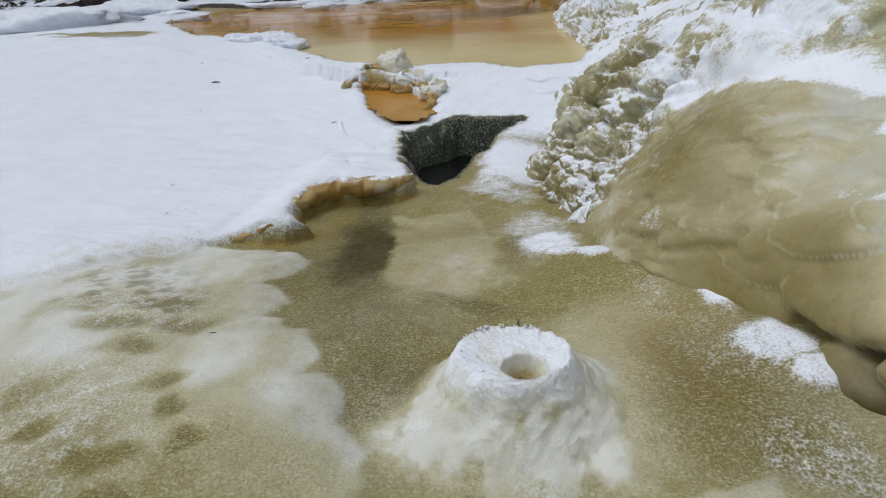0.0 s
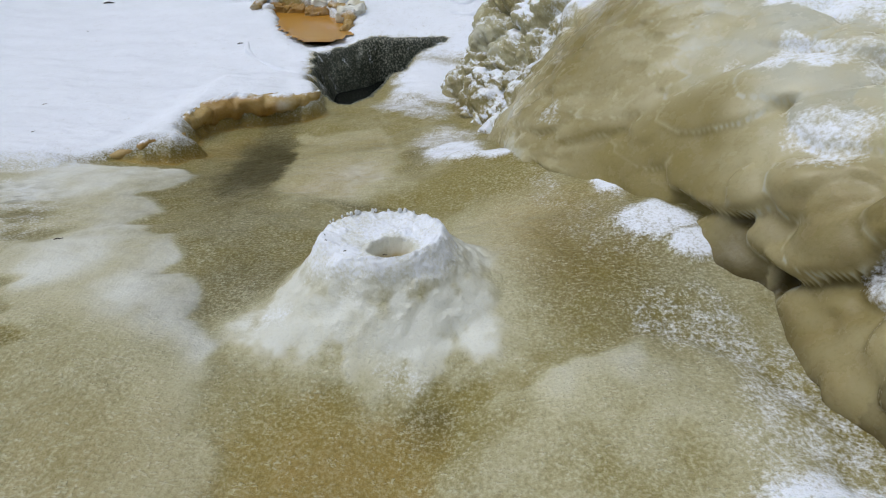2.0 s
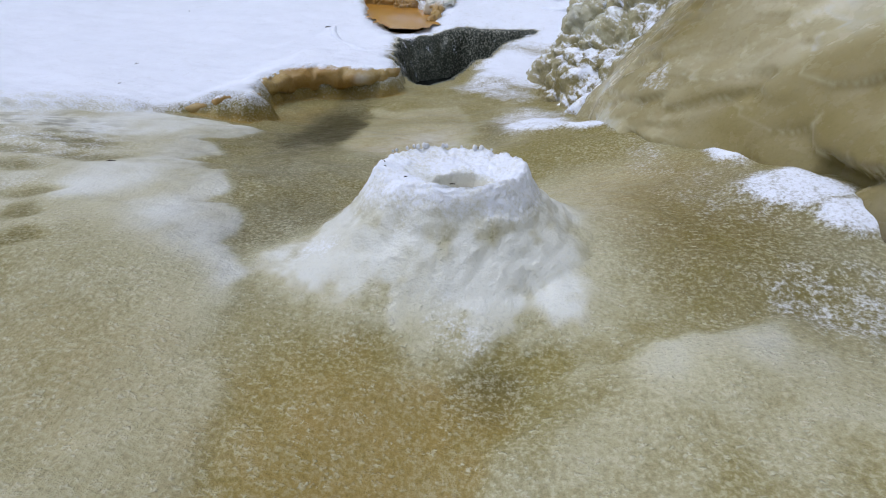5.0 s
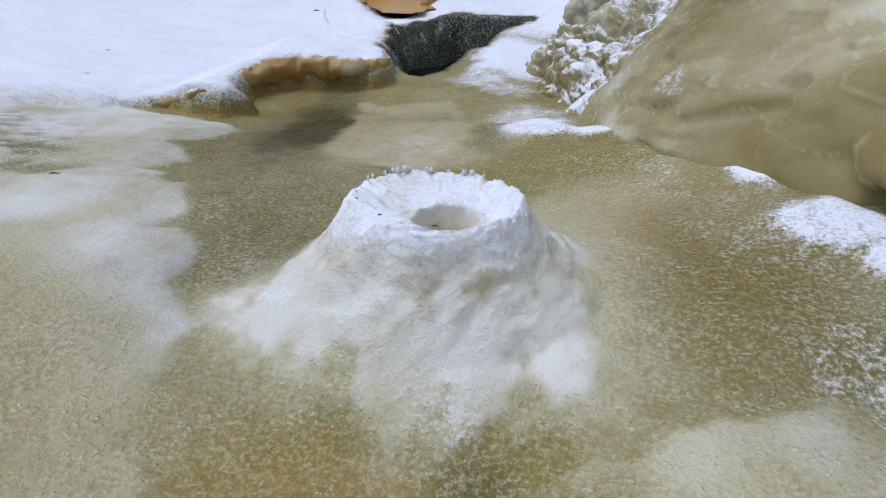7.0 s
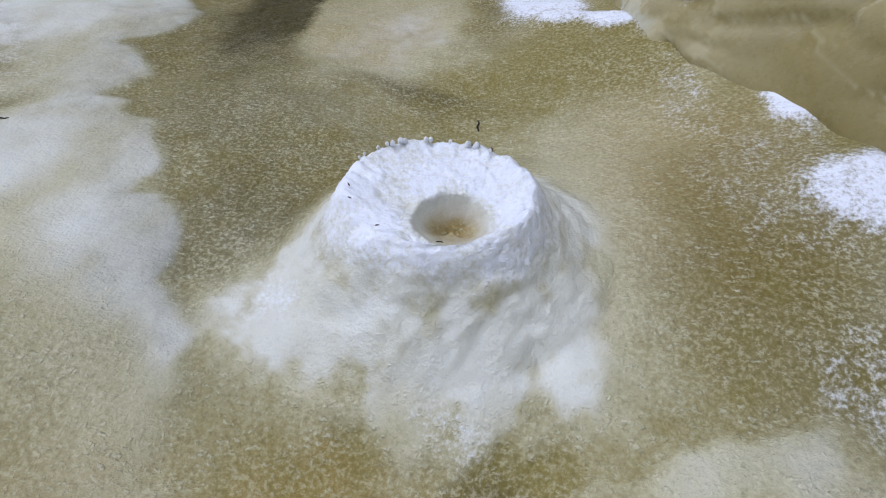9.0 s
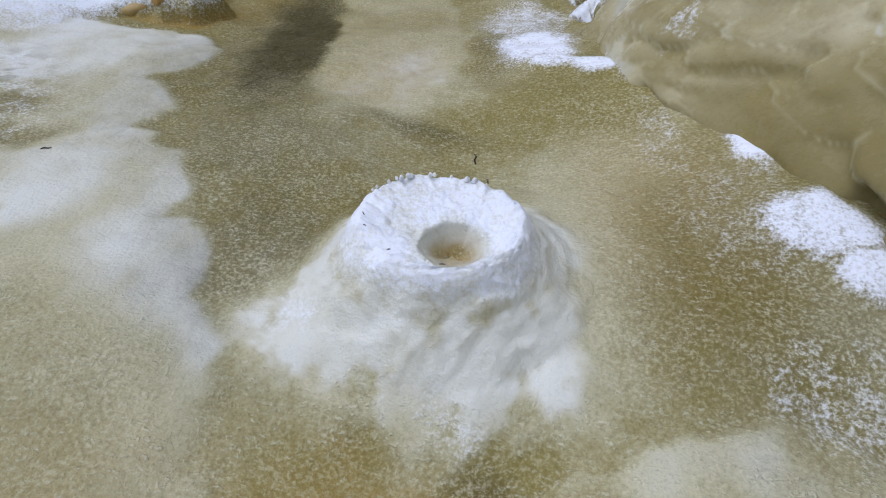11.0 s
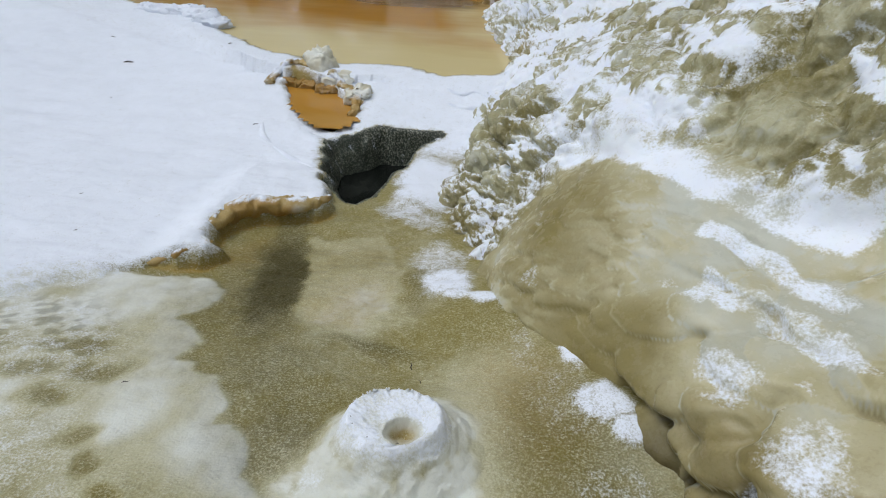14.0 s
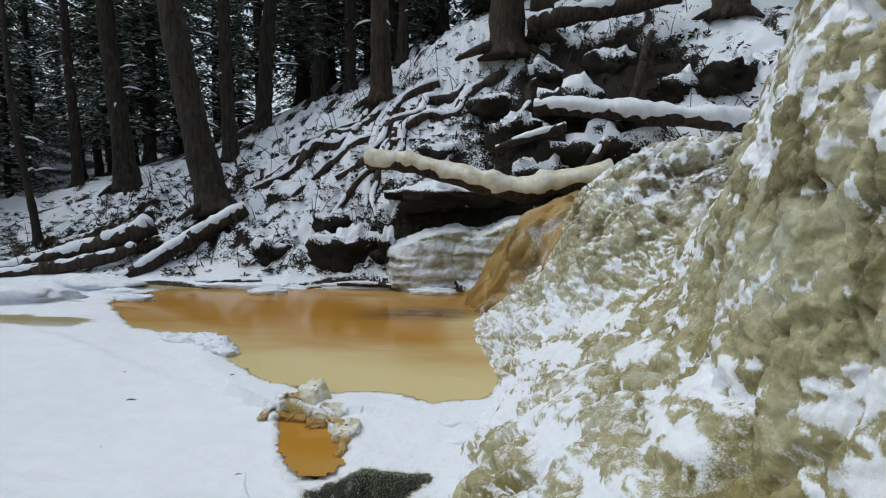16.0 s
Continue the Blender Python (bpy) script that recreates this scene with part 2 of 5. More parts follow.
        thread = maths(n, l, "MULTIPLY", thread, ramp(n, l, milk_in, 0.6, 0.98, 1.0, 0.14))
        thread = maths(n, l, "MULTIPLY", thread, ramp(n, l, dark_in, 0.55, 0.95, 1.0, 0.4))
        body = mixc(n, l, maths(n, l, "MULTIPLY", thread, worms), body, (0.69, 0.67, 0.50))
    # snow cover, ragged at its edge
    fray = maths(n, l, "MULTIPLY", maths(n, l, "SUBTRACT", mid, 0.5), ragged[0])
    fray = maths(n, l, "MULTIPLY_ADD", maths(n, l, "SUBTRACT", grain, 0.5), ragged[1], fray)
    edge = maths(n, l, "MULTIPLY_ADD", fray, ramp(n, l, snow_in, 0.0, 0.3), snow_in)
    cover = ramp(n, l, edge, *edges)
    snowc = mixc(n, l, ramp(n, l, big, 0.3, 0.75), (0.81, 0.84, 0.91), SNOW)
    col = mixc(n, l, cover, body, snowc)
    l.new(col, p.inputs["Base Color"])
    r_ice = ramp(n, l, mid, 0.3, 0.7, gloss, gloss + 0.25)
    rough = maths(n, l, "MULTIPLY_ADD", cover, 0.45, r_ice)
    l.new(rough, p.inputs["Roughness"])
    p.inputs["IOR"].default_value = 1.31
    p.inputs["Specular IOR Level"].default_value = shine
    b1 = bump(n, l, grain, 0.35 * fine, 0.004)
    b2 = bump(n, l, tiny, 0.18 * fine, 0.002, b1)
    b3 = bump(n, l, mid, 0.45, 0.012, b2)
    if worms:
        b3 = bump(n, l, thread, 0.6, 0.003, b3)
    if calms:
        for node in n:
            if node.bl_idname == "ShaderNodeBump":
                l.new(ramp(n, l, lively, 0.0, 1.0, node.inputs["Strength"].default_value * 0.45, node.inputs["Strength"].default_value), node.inputs["Strength"])
    if scales:
        # overlapping little lobes of frozen trickles
        bent = n.new("ShaderNodeVectorMath")
        bent.operation = "MULTIPLY_ADD"
        wob3 = n.new("ShaderNodeTexNoise")
        wob3.inputs["Scale"].default_value = 9.0
        l.new(geo, wob3.inputs["Vector"])
        l.new(wob3.outputs["Color"], bent.inputs[0])
        bent.inputs[1].default_value = (0.09, 0.09, 0.09)
        l.new(geo, bent.inputs[2])
        cell = n.new("ShaderNodeTexVoronoi")
        cell.feature = "SMOOTH_F1"
        cell.inputs["Scale"].default_value = scales
        l.new(bent.outputs[0], cell.inputs["Vector"])
        b3 = bump(n, l, maths(n, l, "SUBTRACT", 1.0, cell.outputs["Distance"]), 0.55, 0.03, b3)
        if calms:
            l.new(ramp(n, l, lively, 0.0, 1.0, 0.05, 0.85), b3.node.inputs["Strength"])
    l.new(b3, p.inputs["Normal"])
    if deep:
        # light soaks into the ice
        p.inputs["Subsurface Weight"].default_value = deep
        p.inputs["Subsurface Radius"].default_value = (1.0, 0.9, 0.7)
        p.inputs["Subsurface Scale"].default_value = 0.03
    return m


M_GROUND = ice_material("ice_and_snow", (0.232, 0.192, 0.057), (0.485, 0.455, 0.30), (0.31, 0.208, 0.046), (0.050, 0.040, 0.009), flecks=0.85, fleck_scale=165.0, fine=1.5, shine=0.3, ragged=(0.8, 1.3), edges=(0.22, 0.92), worms=0.58, haze=(0.70, 0.705, 0.645), crystal=(0.62, 0.59, 0.41))
M_BANK = ice_material("snowy_leaf_litter", (0.022, 0.018, 0.011), (0.055, 0.044, 0.028), (0.05, 0.03, 0.013), (0.013, 0.010, 0.007), flecks=0.05, gloss=0.7, fleck_scale=45.0, ragged=(1.4, 0.6), edges=(0.44, 0.60))
M_WALL = ice_material("waterfall_ice", (0.238, 0.202, 0.080), (0.43, 0.405, 0.26), (0.28, 0.18, 0.05), (0.08, 0.062, 0.022), flecks=0.4, gloss=0.10, fleck_scale=115.0, fine=0.8, ragged=(0.75, 1.1), edges=(0.28, 0.84), scales=19.0, haze=(0.50, 0.50, 0.42), deep=0.35, shine=0.55, calms=True, smooth_body=((0.255, 0.208, 0.082), (0.50, 0.452, 0.285)))

# frosted ice inside the hole, with the hole's shade mixed into its dark colours
M_HOLE = ice_material("frosted_shaded_hole_ice", (0.038, 0.046, 0.032), (0.12, 0.135, 0.105), (0.06, 0.05, 0.02), (0.018, 0.020, 0.014), flecks=1.0, gloss=0.25, fleck_scale=90.0, ragged=(0.9, 1.0))
M_LIP = ice_material("amber_ice", (0.36, 0.24, 0.075), (0.46, 0.34, 0.14), (0.34, 0.185, 0.04), (0.10, 0.055, 0.015), flecks=0.25, gloss=0.2, fleck_scale=120.0, ragged=(0.7, 0.9), edges=(0.25, 0.85))


def snow_material():
    m, n, l, p = material("snow")
    geo = n.new("ShaderNodeNewGeometry").outputs["Position"]
    a = noise_node(n, l, geo, 9.0, 5.0)
    b = noise_node(n, l, geo, 160.0, 3.0)
    l.new(mixc(n, l, ramp(n, l, a, 0.3, 0.7), (0.74, 0.77, 0.85), SNOW), p.inputs["Base Color"])
    p.inputs["Roughness"].default_value = 0.75
    l.new(bump(n, l, b, 0.3, 0.004, bump(n, l, a, 0.5, 0.03)), p.inputs["Normal"])
    return m


def crust_material():
    m, n, l, p = material("iced_crust")
    geo = n.new("ShaderNodeNewGeometry").outputs["Position"]
    a = noise_node(n, l, geo, 6.0, 5.0)
    b = noise_node(n, l, geo, 60.0, 3.0)
    l.new(mixc(n, l, ramp(n, l, a, 0.35, 0.65), (0.60, 0.55, 0.40), (0.78, 0.77, 0.70)), p.inputs["Base Color"])
    p.inputs["Roughness"].default_value = 0.5
    l.new(bump(n, l, b, 0.4, 0.01, bump(n, l, a, 0.5, 0.04)), p.inputs["Normal"])
    return m


def bark_material(name, dark, light, scale=1.0):
    m, n, l, p = material(name)
    geo = n.new("ShaderNodeNewGeometry").outputs["Position"]
    a = noise_node(n, l, geo, 14.0 * scale, 6.0, 0.65, (1, 1, 0.16))
    b = noise_node(n, l, geo, 3.0, 4.0)
    c = mixc(n, l, ramp(n, l, a, 0.35, 0.68), dark, light)
    c = mixc(n, l, ramp(n, l, b, 0.55, 0.8, 0.0, 0.4), c, (0.10, 0.11, 0.06))
    l.new(c, p.inputs["Base Color"])
    p.inputs["Roughness"].default_value = 0.9
    l.new(bump(n, l, a, 0.9, 0.05), p.inputs["Normal"])
    return m


def plain_material(name, a, b, scale, rough=0.8, depth=0.02):
    m, n, l, p = material(name)
    geo = n.new("ShaderNodeNewGeometry").outputs["Position"]
    t = noise_node(n, l, geo, scale, 6.0, 0.62)
    l.new(mixc(n, l, ramp(n, l, t, 0.3, 0.7), a, b), p.inputs["Base Color"])
    p.inputs["Roughness"].default_value = rough
    l.new(bump(n, l, t, 0.6, depth), p.inputs["Normal"])
    return m


def pool_material():
    m, n, l, p = material("amber_pool_water")
    geo = n.new("ShaderNodeNewGeometry").outputs["Position"]
    att = n.new("ShaderNodeAttribute")
    att.attribute_name = "cover"
    sep = n.new("ShaderNodeSeparateColor")
    l.new(att.outputs["Color"], sep.inputs[0])
    a = noise_node(n, l, geo, 0.9, 4.0, 0.55, (0.45, 1.4, 1))
    b = noise_node(n, l, geo, 5.0, 4.0, 0.6, (0.35, 1.2, 1))
    w = maths(n, l, "MULTIPLY_ADD", maths(n, l, "SUBTRACT", a, 0.5), 0.9, sep.outputs[0])
    c = mixc(n, l, ramp(n, l, w, 0.1, 0.95), (0.44, 0.215, 0.03), (0.66, 0.545, 0.28))
    c = mixc(n, l, ramp(n, l, maths(n, l, "MULTIPLY_ADD", maths(n, l, "SUBTRACT", b, 0.5), 0.5, sep.outputs[1]), 0.3, 0.9), c, (0.09, 0.055, 0.022))
    l.new(c, p.inputs["Base Color"])
    l.new(ramp(n, l, b, 0.3, 0.7, 0.07, 0.22), p.inputs["Roughness"])
    p.inputs["IOR"].default_value = 1.33
    l.new(bump(n, l, b, 0.05, 0.01), p.inputs["Normal"])
    return m


M_SNOW, M_CRUST, M_POOL = snow_material(), crust_material(), pool_material()
M_BARK = bark_material("hemlock_bark", (0.008, 0.006, 0.004), (0.045, 0.032, 0.021))
M_BARK_RED = bark_material("cedar_bark", (0.012, 0.008, 0.005), (0.058, 0.036, 0.022))
M_LOG = bark_material("wet_dead_wood", (0.010, 0.007, 0.005), (0.060, 0.038, 0.024))
M_ROCK = plain_material("dark_wet_rock", (0.004, 0.0038, 0.003), (0.024, 0.020, 0.014), 7.0, 0.7, 0.06)
M_NEEDLE = plain_material("hemlock_needles", (0.06, 0.088, 0.06), (0.16, 0.205, 0.15), 3.0, 0.8, 0.01)
M_LITTER = plain_material("leaf_litter", (0.014, 0.011, 0.007), (0.07, 0.048, 0.026), 22.0, 0.9, 0.02)
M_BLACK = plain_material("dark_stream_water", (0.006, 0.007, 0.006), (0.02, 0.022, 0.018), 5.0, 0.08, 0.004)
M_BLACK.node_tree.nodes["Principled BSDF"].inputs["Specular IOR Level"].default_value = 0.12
M_FROSTED = plain_material("frosted_rim", (0.66, 0.67, 0.68), (0.84, 0.85, 0.88), 60.0, 0.5, 0.01)


# ---- ground: ice apron, snow field, stream bed and wooded bank in one sheet ----
APRON = [(-.44, .9, .138), (-.27, .83, .15), (-.28, 1.06, .105), (0, .66, .13), (.37, .79, .10), (.5, .9, .13), (.2, .9, .115), (-.09, 1.51, .016), (.29, 1.35, .024), (.49, 1.77, .03),
         (.79, 1.3, .17), (.88, 1.05, .17), (.9, .8, .16), (.42, 2.17, -.07), (.36, 2.7, -.13), (-.17, 2.72, -.17), (-.62, 2.15, -.14), (-.3, 2.45, -.165), (-.66, 1.85, -.08), (-.95, 1.7, .0),
         (-1.2, 1.4, .08), (-2, 1, .1), (.3, 0, .16), (-1, 0, .2), (1, 0, .15), (.6, .5, .14)]
FIELD = [(-1.06, 3.6, -.15), (-.8, 2.7, -.14), (-2.5, 4.7, -.1), (-1.5, 2.2, -.06), (-3, 3, -.04), (-.87, 4.9, -.03), (.41, 3.95, -.04), (-.3, 4.8, .02), (-2.66, 6.1, .03), (-1.96, 5.4, -.02), (-3.9, 6.9, .03), (-5, 7.7, .04),
         (-6, 9, .05), (-8, 9.6, .1), (-8, 5, .05), (.9, 5.2, .0), (.6, 6.5, .0), (1.5, 3.5, 0), (2, 6, .1), (0, -3, .2), (-6, -3, .2), (5, -3, .3), (5, 4, .3), (-14, 8, .2), (-14, 0, .2)]
BANK = [(-9.4, 11, .19), (-11.2, 13, .63), (-16.6, 19, 1.57), (-9.6, 12.5, .54), (-6, 10, .15), (-6.9, 11.5, .66), (-9.1, 15, 1.96), (-11.7, 19, 2.62), (-4.4, 10, .16), (-5.1, 11.5, 1.05), (-6.3, 14, 1.95),
        (-8.2, 18, 3.16), (-2.8, 10, .18), (-3.2, 11.3, 1.08), (-3.8, 13, 2.36), (-5.1, 17, 3.98), (-1.06, 10, .3), (-1.12, 10.5, .9), (-1.24, 11.2, 1.81), (-1.7, 14, 4.15), (-2.1, 17, 5.37)]
BANK += [(.2, 9.9, .3), (.2, 10.5, .95), (.19, 11, 1.93), (.14, 12.5, 3.63), (.1, 14, 5.28), (0, 17, 6.7), (1.86, 10.2, .9), (1.9, 11, 2.28), (2, 12, 3.55), (2.1, 13, 4.75), (2.35, 15, 6.4),
         (3.9, 10.3, 2.3), (4.1, 11, 3.39), (4.6, 12.5, 4.85), (5.3, 15, 6.95), (6, 9.5, 2.7), (6.5, 10.5, 3.82), (7.3, 12, 5.28), (8.1, 13.5, 6.37), (3.5, 8.5, 1.7)]
rise = thin_plate(APRON + FIELD + BANK, 0.003)

LEDGE = [(-.26, 2.60), (-.30, 2.50), (-.46, 2.47), (-.64, 2.44), (-.74, 2.30), (-.70, 2.16), (-.64, 2.08), (-.72, 1.97), (-.86, 1.90), (-1.05, 1.72), (-1.25, 1.45), (-1.6, 1.15), (-2.6, .6), (-5, -2),
         (-12, -2), (-12, 4), (-6, 7), (-3.2, 5.6), (-1.5, 4.75), (-1.05, 4.5), (-.72, 3.75), (-.46, 3.45), (-.42, 3.1), (-.34, 2.85)]
MILKY = [(-.62, 1.74), (-.45, 1.6), (-.4, 1.37), (-.26, 1.15), (-.13, .93), (0, .72), (.07, .56), (.1, .2), (.1, -1), (-3, -1), (-2.5, 1.0), (-1.45, 1.6), (-1.05, 1.95), (-.75, 1.9)]
SHEET_LOBES = ((-.68, 1.70, .19), (-.58, 1.42, .17), (-.53, 1.22, .17), (-.40, 1.08, .19), (-.29, .90, .20), (-.17, .74, .20), (-.10, .56, .19))
TONGUE = [(-.29, 2.34), (-.24, 2.0), (-.19, 1.72), (-.10, 1.5), (.1, 1.5), (.17, 1.75), (.15, 2.05), (.06, 2.36)]
HOLE = [(-.43, 3.15), (-.47, 3.46), (-.15, 3.66), (.24, 3.60), (.10, 3.36), (-.05, 2.94), (-.16, 2.74), (-.31, 2.86)]
PUDDLE = [(-1.05, 4.36), (-1.0, 4.56), (-.62, 4.30), (-.36, 3.92), (-.48, 3.66), (-.61, 3.70), (-.8, 4.0)]
POOL = [(-5.2, 8.2), (-4.6, 7.6), (-3.79, 6.73), (-3.1, 6.5), (-2.5, 6.1), (-1.5, 5.13), (-.8, 4.75), (-.3, 4.8), (.2, 4.62), (.61, 4.67), (.96, 5.15), (1.6, 5.9), (1.2, 7.2), (1.2, 9), (.2, 9.75), (-.9, 9.8), (-1.5, 9.95), (-2.9, 9.75), (-4.6, 9.5), (-5.4, 9.1)]


def warp(x, y, amount, scale, seed):
    q = flat3(x, y)
    return x + amount * fbm(q, scale, 3, seed), y + amount * fbm(q, scale, 3, seed + 50)


def ragged_plan(x, y):
    ax, ay = warp(x, y, 0.05, 5.0, 31)
    bx, by = warp(x, y, 0.04, 13.0, 33)
    return (ax + bx) / 2, (ay + by) / 2


def relief(x, y):
    """Height of the ground sheet and its four cover masks."""
    q = flat3(x, y)
    z = rise(x, y)
    far = np.hypot(x + 2, y - 6)
    hill = step(y, 17, 40) * 4 + step(np.abs(x + 2), 14, 45) * 7 + step(-y, 3, 25) * 8
    keep = 1 - step(far, 13, 24)
    z = z * keep + (1 - keep) * (np.clip(rise(np.clip(x, -16, 8), np.clip(y, -3, 17)), 0, 7)) + hill
    bank = step(y + 0.12 * x * (x < -3), 9.6, 10.6)
    # broad, then small lumps
    rocky = fbm(q, 0.9, 5, 3, 0.55)
    z = z + bank * (0.20 * rocky + 0.16 * np.abs(fbm(q, 2.4, 4, 9)) + 0.05 * fbm(q, 6, 3, 12)) * (1 - 0.5 * step(y, 18, 30))
    near = 1 - bank
    z = z + near * (0.016 * fbm(q * np.array([1, 1.8, 1]), 2.0, 4, 21) + 0.004 * fbm(q, 9, 3, 22))
    wx, wy = ragged_plan(x, y)
    # snow slab with a drooping edge
    slab = inside(wx, wy, LEDGE)
    droop = np.clip(slab / 0.10, 0, 1)
    slab_edge = step(x, -1.0, -.75) * step(y, 1.86, 2.0) * (1 - step(y, 2.8, 3.1))
    z = z + near * (0.03 * np.sqrt(droop) * step(slab, 0, 0.02) + 0.075 * slab_edge * np.sqrt(np.clip(slab / 0.05, 0, 1)))
    snow = step(slab, -0.06, 0.10)
    fading = 1 - step(y - .25 * x, 1.98, 2.25)
    snow = fading * step(slab, -0.22, 0.20) * 0.95 + (1 - fading) * snow
    # milky sheet on the near side
    sx, sy = warp(wx, wy, 0.025, 4.0, 37)
    sheet = inside(sx, sy, MILKY) - 0.06
    for cx, cy, cr in SHEET_LOBES:
        sheet = np.maximum(sheet, cr - np.hypot(sx - cx, sy - cy))
    z = z + near * (0.010 * np.sqrt(np.clip(sheet / 0.04, 0, 1)))
    milky = 0.26 + 0.22 * fbm(q, 4.2, 4, 47) - .14 * step(y, 1.2, 1.6)
    hazy = 0.80 + 0.26 * fbm(q * np.array([1, .7, 1]), 3.0, 4, 48) + .10 * step(-x, .3, .8)
    hazy = hazy - 0.22 * blob(wx, wy, -.22, .72, .22, .20, 20, .6)
    hazy = hazy - .34 * (1 - step(y + .25 * x, .62, .95))
    on = step(sheet, -0.008, 0.022)
    milky = milky * (1 - on) + hazy * on
    amber = np.zeros_like(x)
    dark = 0.16 * step(fbm(q, 5.5, 4, 49), 0.05, 0.7)
    amber = np.maximum(amber, .26 * step(y, 1.3, 1.7) * (1 - on))
    # dimples in the sheet
    dim = 0.6 * np.clip(fbm(q, 8.5, 3, 41) - .1, 0, 1) * step(sheet, 0.08, 0.3) * step(-x, .22, .45)
    for cx, cy, rx, ry in ((-.51, .98, .055, .035), (-.44, .905, .03, .045), (-.365, .81, .03, .03), (-.50, .757, .07, .03), (-.68, .805, .04, .04), (-.41, .69, .05, .03), (-.62, 1.25, .10, .05), (-.78, 1.33, .12, .06), (-.85, 1.2, .09, .05), (-.7, 1.12, .08, .04), (-.62, .62, .06, .05)):
        dim = np.maximum(dim, blob(wx, wy, cx, cy, rx, ry, 10, 0.6) * 0.9)
    z = z - 0.006 * dim * near
    milky = milky - 0.55 * dim
    dark = np.maximum(dark, 0.42 * dim)
    frosty = step(sheet, 0.05, 0.5) * (0.22 + .34 * fbm(q, 2.4, 4, 45)) * step(-x, .3, .7)
    snow = np.maximum(snow, frosty)
    snow = np.where(dim > 0.2, snow * (1 - dim), snow)
    # speckled thin frost at the far end of the sheet
    speck = step(fbm(q, 34, 3, 46), -0.05, 0.4) * blob(wx, wy, -.93, 1.40, .34, .20, -35, .6)
    dark = np.maximum(dark, 0.5 * speck)
    snow = np.maximum(snow, 0.42 * blob(wx, wy, -.93, 1.40, .40, .24, -35, .6)) * (1 - .9 * speck)
    snow = np.maximum(snow, 0.36 * blob(wx, wy, -.75, .85, .34, .38, 0, .7) * (1 - dim))
    # clear dark ice of the stream and the sandy tongue beside it
    dark = np.maximum(dark, 0.95 * blob(wx, wy, -.33, 1.93, .17, .50, 10, 0.8))
    dark = np.maximum(dark, 0.50 * blob(wx, wy, -.42, 1.85, .26, .62, 6, 0.8))
    dark = np.maximum(dark, 0.50 * blob(wx, wy, -.17, 1.36, .26, .28, 10, 0.8))
    dark = np.maximum(dark, 0.42 * blob(wx, wy, -.10, 1.05, .16, .30, 20, 0.7))
    dark = np.maximum(dark, 0.45 * blob(wx, wy, .235, 1.90, .06, .26, 8, 0.8))
    dark = np.maximum(dark, 0.55 * blob(wx, wy, .12, 1.47, .20, .05, -12, 0.8))
    dark = np.maximum(dark, 0.20 * blob(wx, wy, .28, .62, .15, .14, 0, 0.8))
    dark = np.maximum(dark, 0.40 * blob(wx, wy, -.05, 1.20, .24, .36, 25, .95) + .25 * blob(wx, wy, -.05, .95, .12, .2, 15, .9))
    tongue = step(inside(wx, wy, TONGUE), -.03, .02 + .10 * step(-y, -1.75, -1.5))
    dark = dark * (1 - .95 * tongue)
    milky = milky + .40 * tongue + 0.30 * blob(wx, wy, .03, 1.68, .13, .18, 0, 0.7)
    amber = np.maximum(amber, 0.36 * tongue + .12 * blob(wx, wy, .0, 1.70, .13, .2, 0, .7))
    amber = np.maximum(amber, 0.62 * blob(wx, wy, .26, .60, .22, .20, 0, 0.9))
    amber = np.maximum(amber, 0.52 * blob(wx, wy, .62, 1.22, .20, .32, 10, 0.8))
    amber = np.maximum(amber, 0.34 * blob(wx, wy, -.08, .64, .28, .18, 10, 0.9))
    dark = np.maximum(dark, 0.46 * blob(wx, wy, .74, 1.04, .24, .34, 10, 0.8))
    # stained rim under the slab
    rim = np.exp(-((slab + .012) / 0.026) ** 2) * step(x, -.98, -.86) * (1 - step(y, 2.52, 2.7)) * step(y, 1.84, 1.94)
    amber = np.maximum(amber, 0.95 * rim)
    amber = np.maximum(amber, 0.55 * blob(wx, wy, -.56, 2.16, .14, .24, -35, 0.7))
    snow = snow * (1 - 0.85 * rim)
    # pale lobe, frost round the spring cone, white drifts
    lobe = inside(wx, wy, [(.385, .2), (.378, .66), (.40, .73), (.455, .77), (.56, .84), (.70, .88), (.86, .84), (.93, .5), (.95, .2)])
    pale_lobe = step(lobe, -.006, .018)
    milky = milky + pale_lobe * (.10 + .16 * fbm(q, 6, 4, 64)) + (0.20 + .30 * fbm(q, 6, 4, 68)) * blob(wx, wy, .62, .70, .26, .24, 20, 0.9) * pale_lobe
    amber = amber * (1 - .6 * pale_lobe)
    z = z + 0.020 * np.sqrt(np.clip(lobe / .10, 0, 1)) * near
    ring = np.hypot((wx - .265) / 1.05, wy - 1.0)
    # milky frost spilling round the cone in lobes, with a clear notch towards the pale lobe
    frost = (1 - step(ring, .15, .25)) + .95 * blob(wx, wy, .065, .925, .085, .075, 0, .7) + .85 * blob(wx, wy, .315, .81, .085, .085, 0, .7) + .55 * blob(wx, wy, .18, .80, .10, .06, 0, .8) + .5 * blob(wx, wy, .42, .92, .10, .12, 0, .8)
    frost = np.clip(frost * (.84 + .28 * fbm(q, 9, 4, 65) + .34 * fbm(q, 48, 3, 66)), 0, 1)
    z = z + near * (0.022 * (1 - step(ring, .10, .26)) + .006 * frost)
    milky = milky + 0.66 * frost - 0.40 * blob(wx, wy, .385, .75, .075, .06, 40, .8) + 0.34 * blob(wx, wy, .44, 1.16, .15, .24, 0, .8)
    snow = np.maximum(snow, .40 * blob(wx, wy, .065, .925, .06, .05, 0, .8) * frost + .34 * blob(wx, wy, .32, .80, .06, .06, 0, .8) * frost)
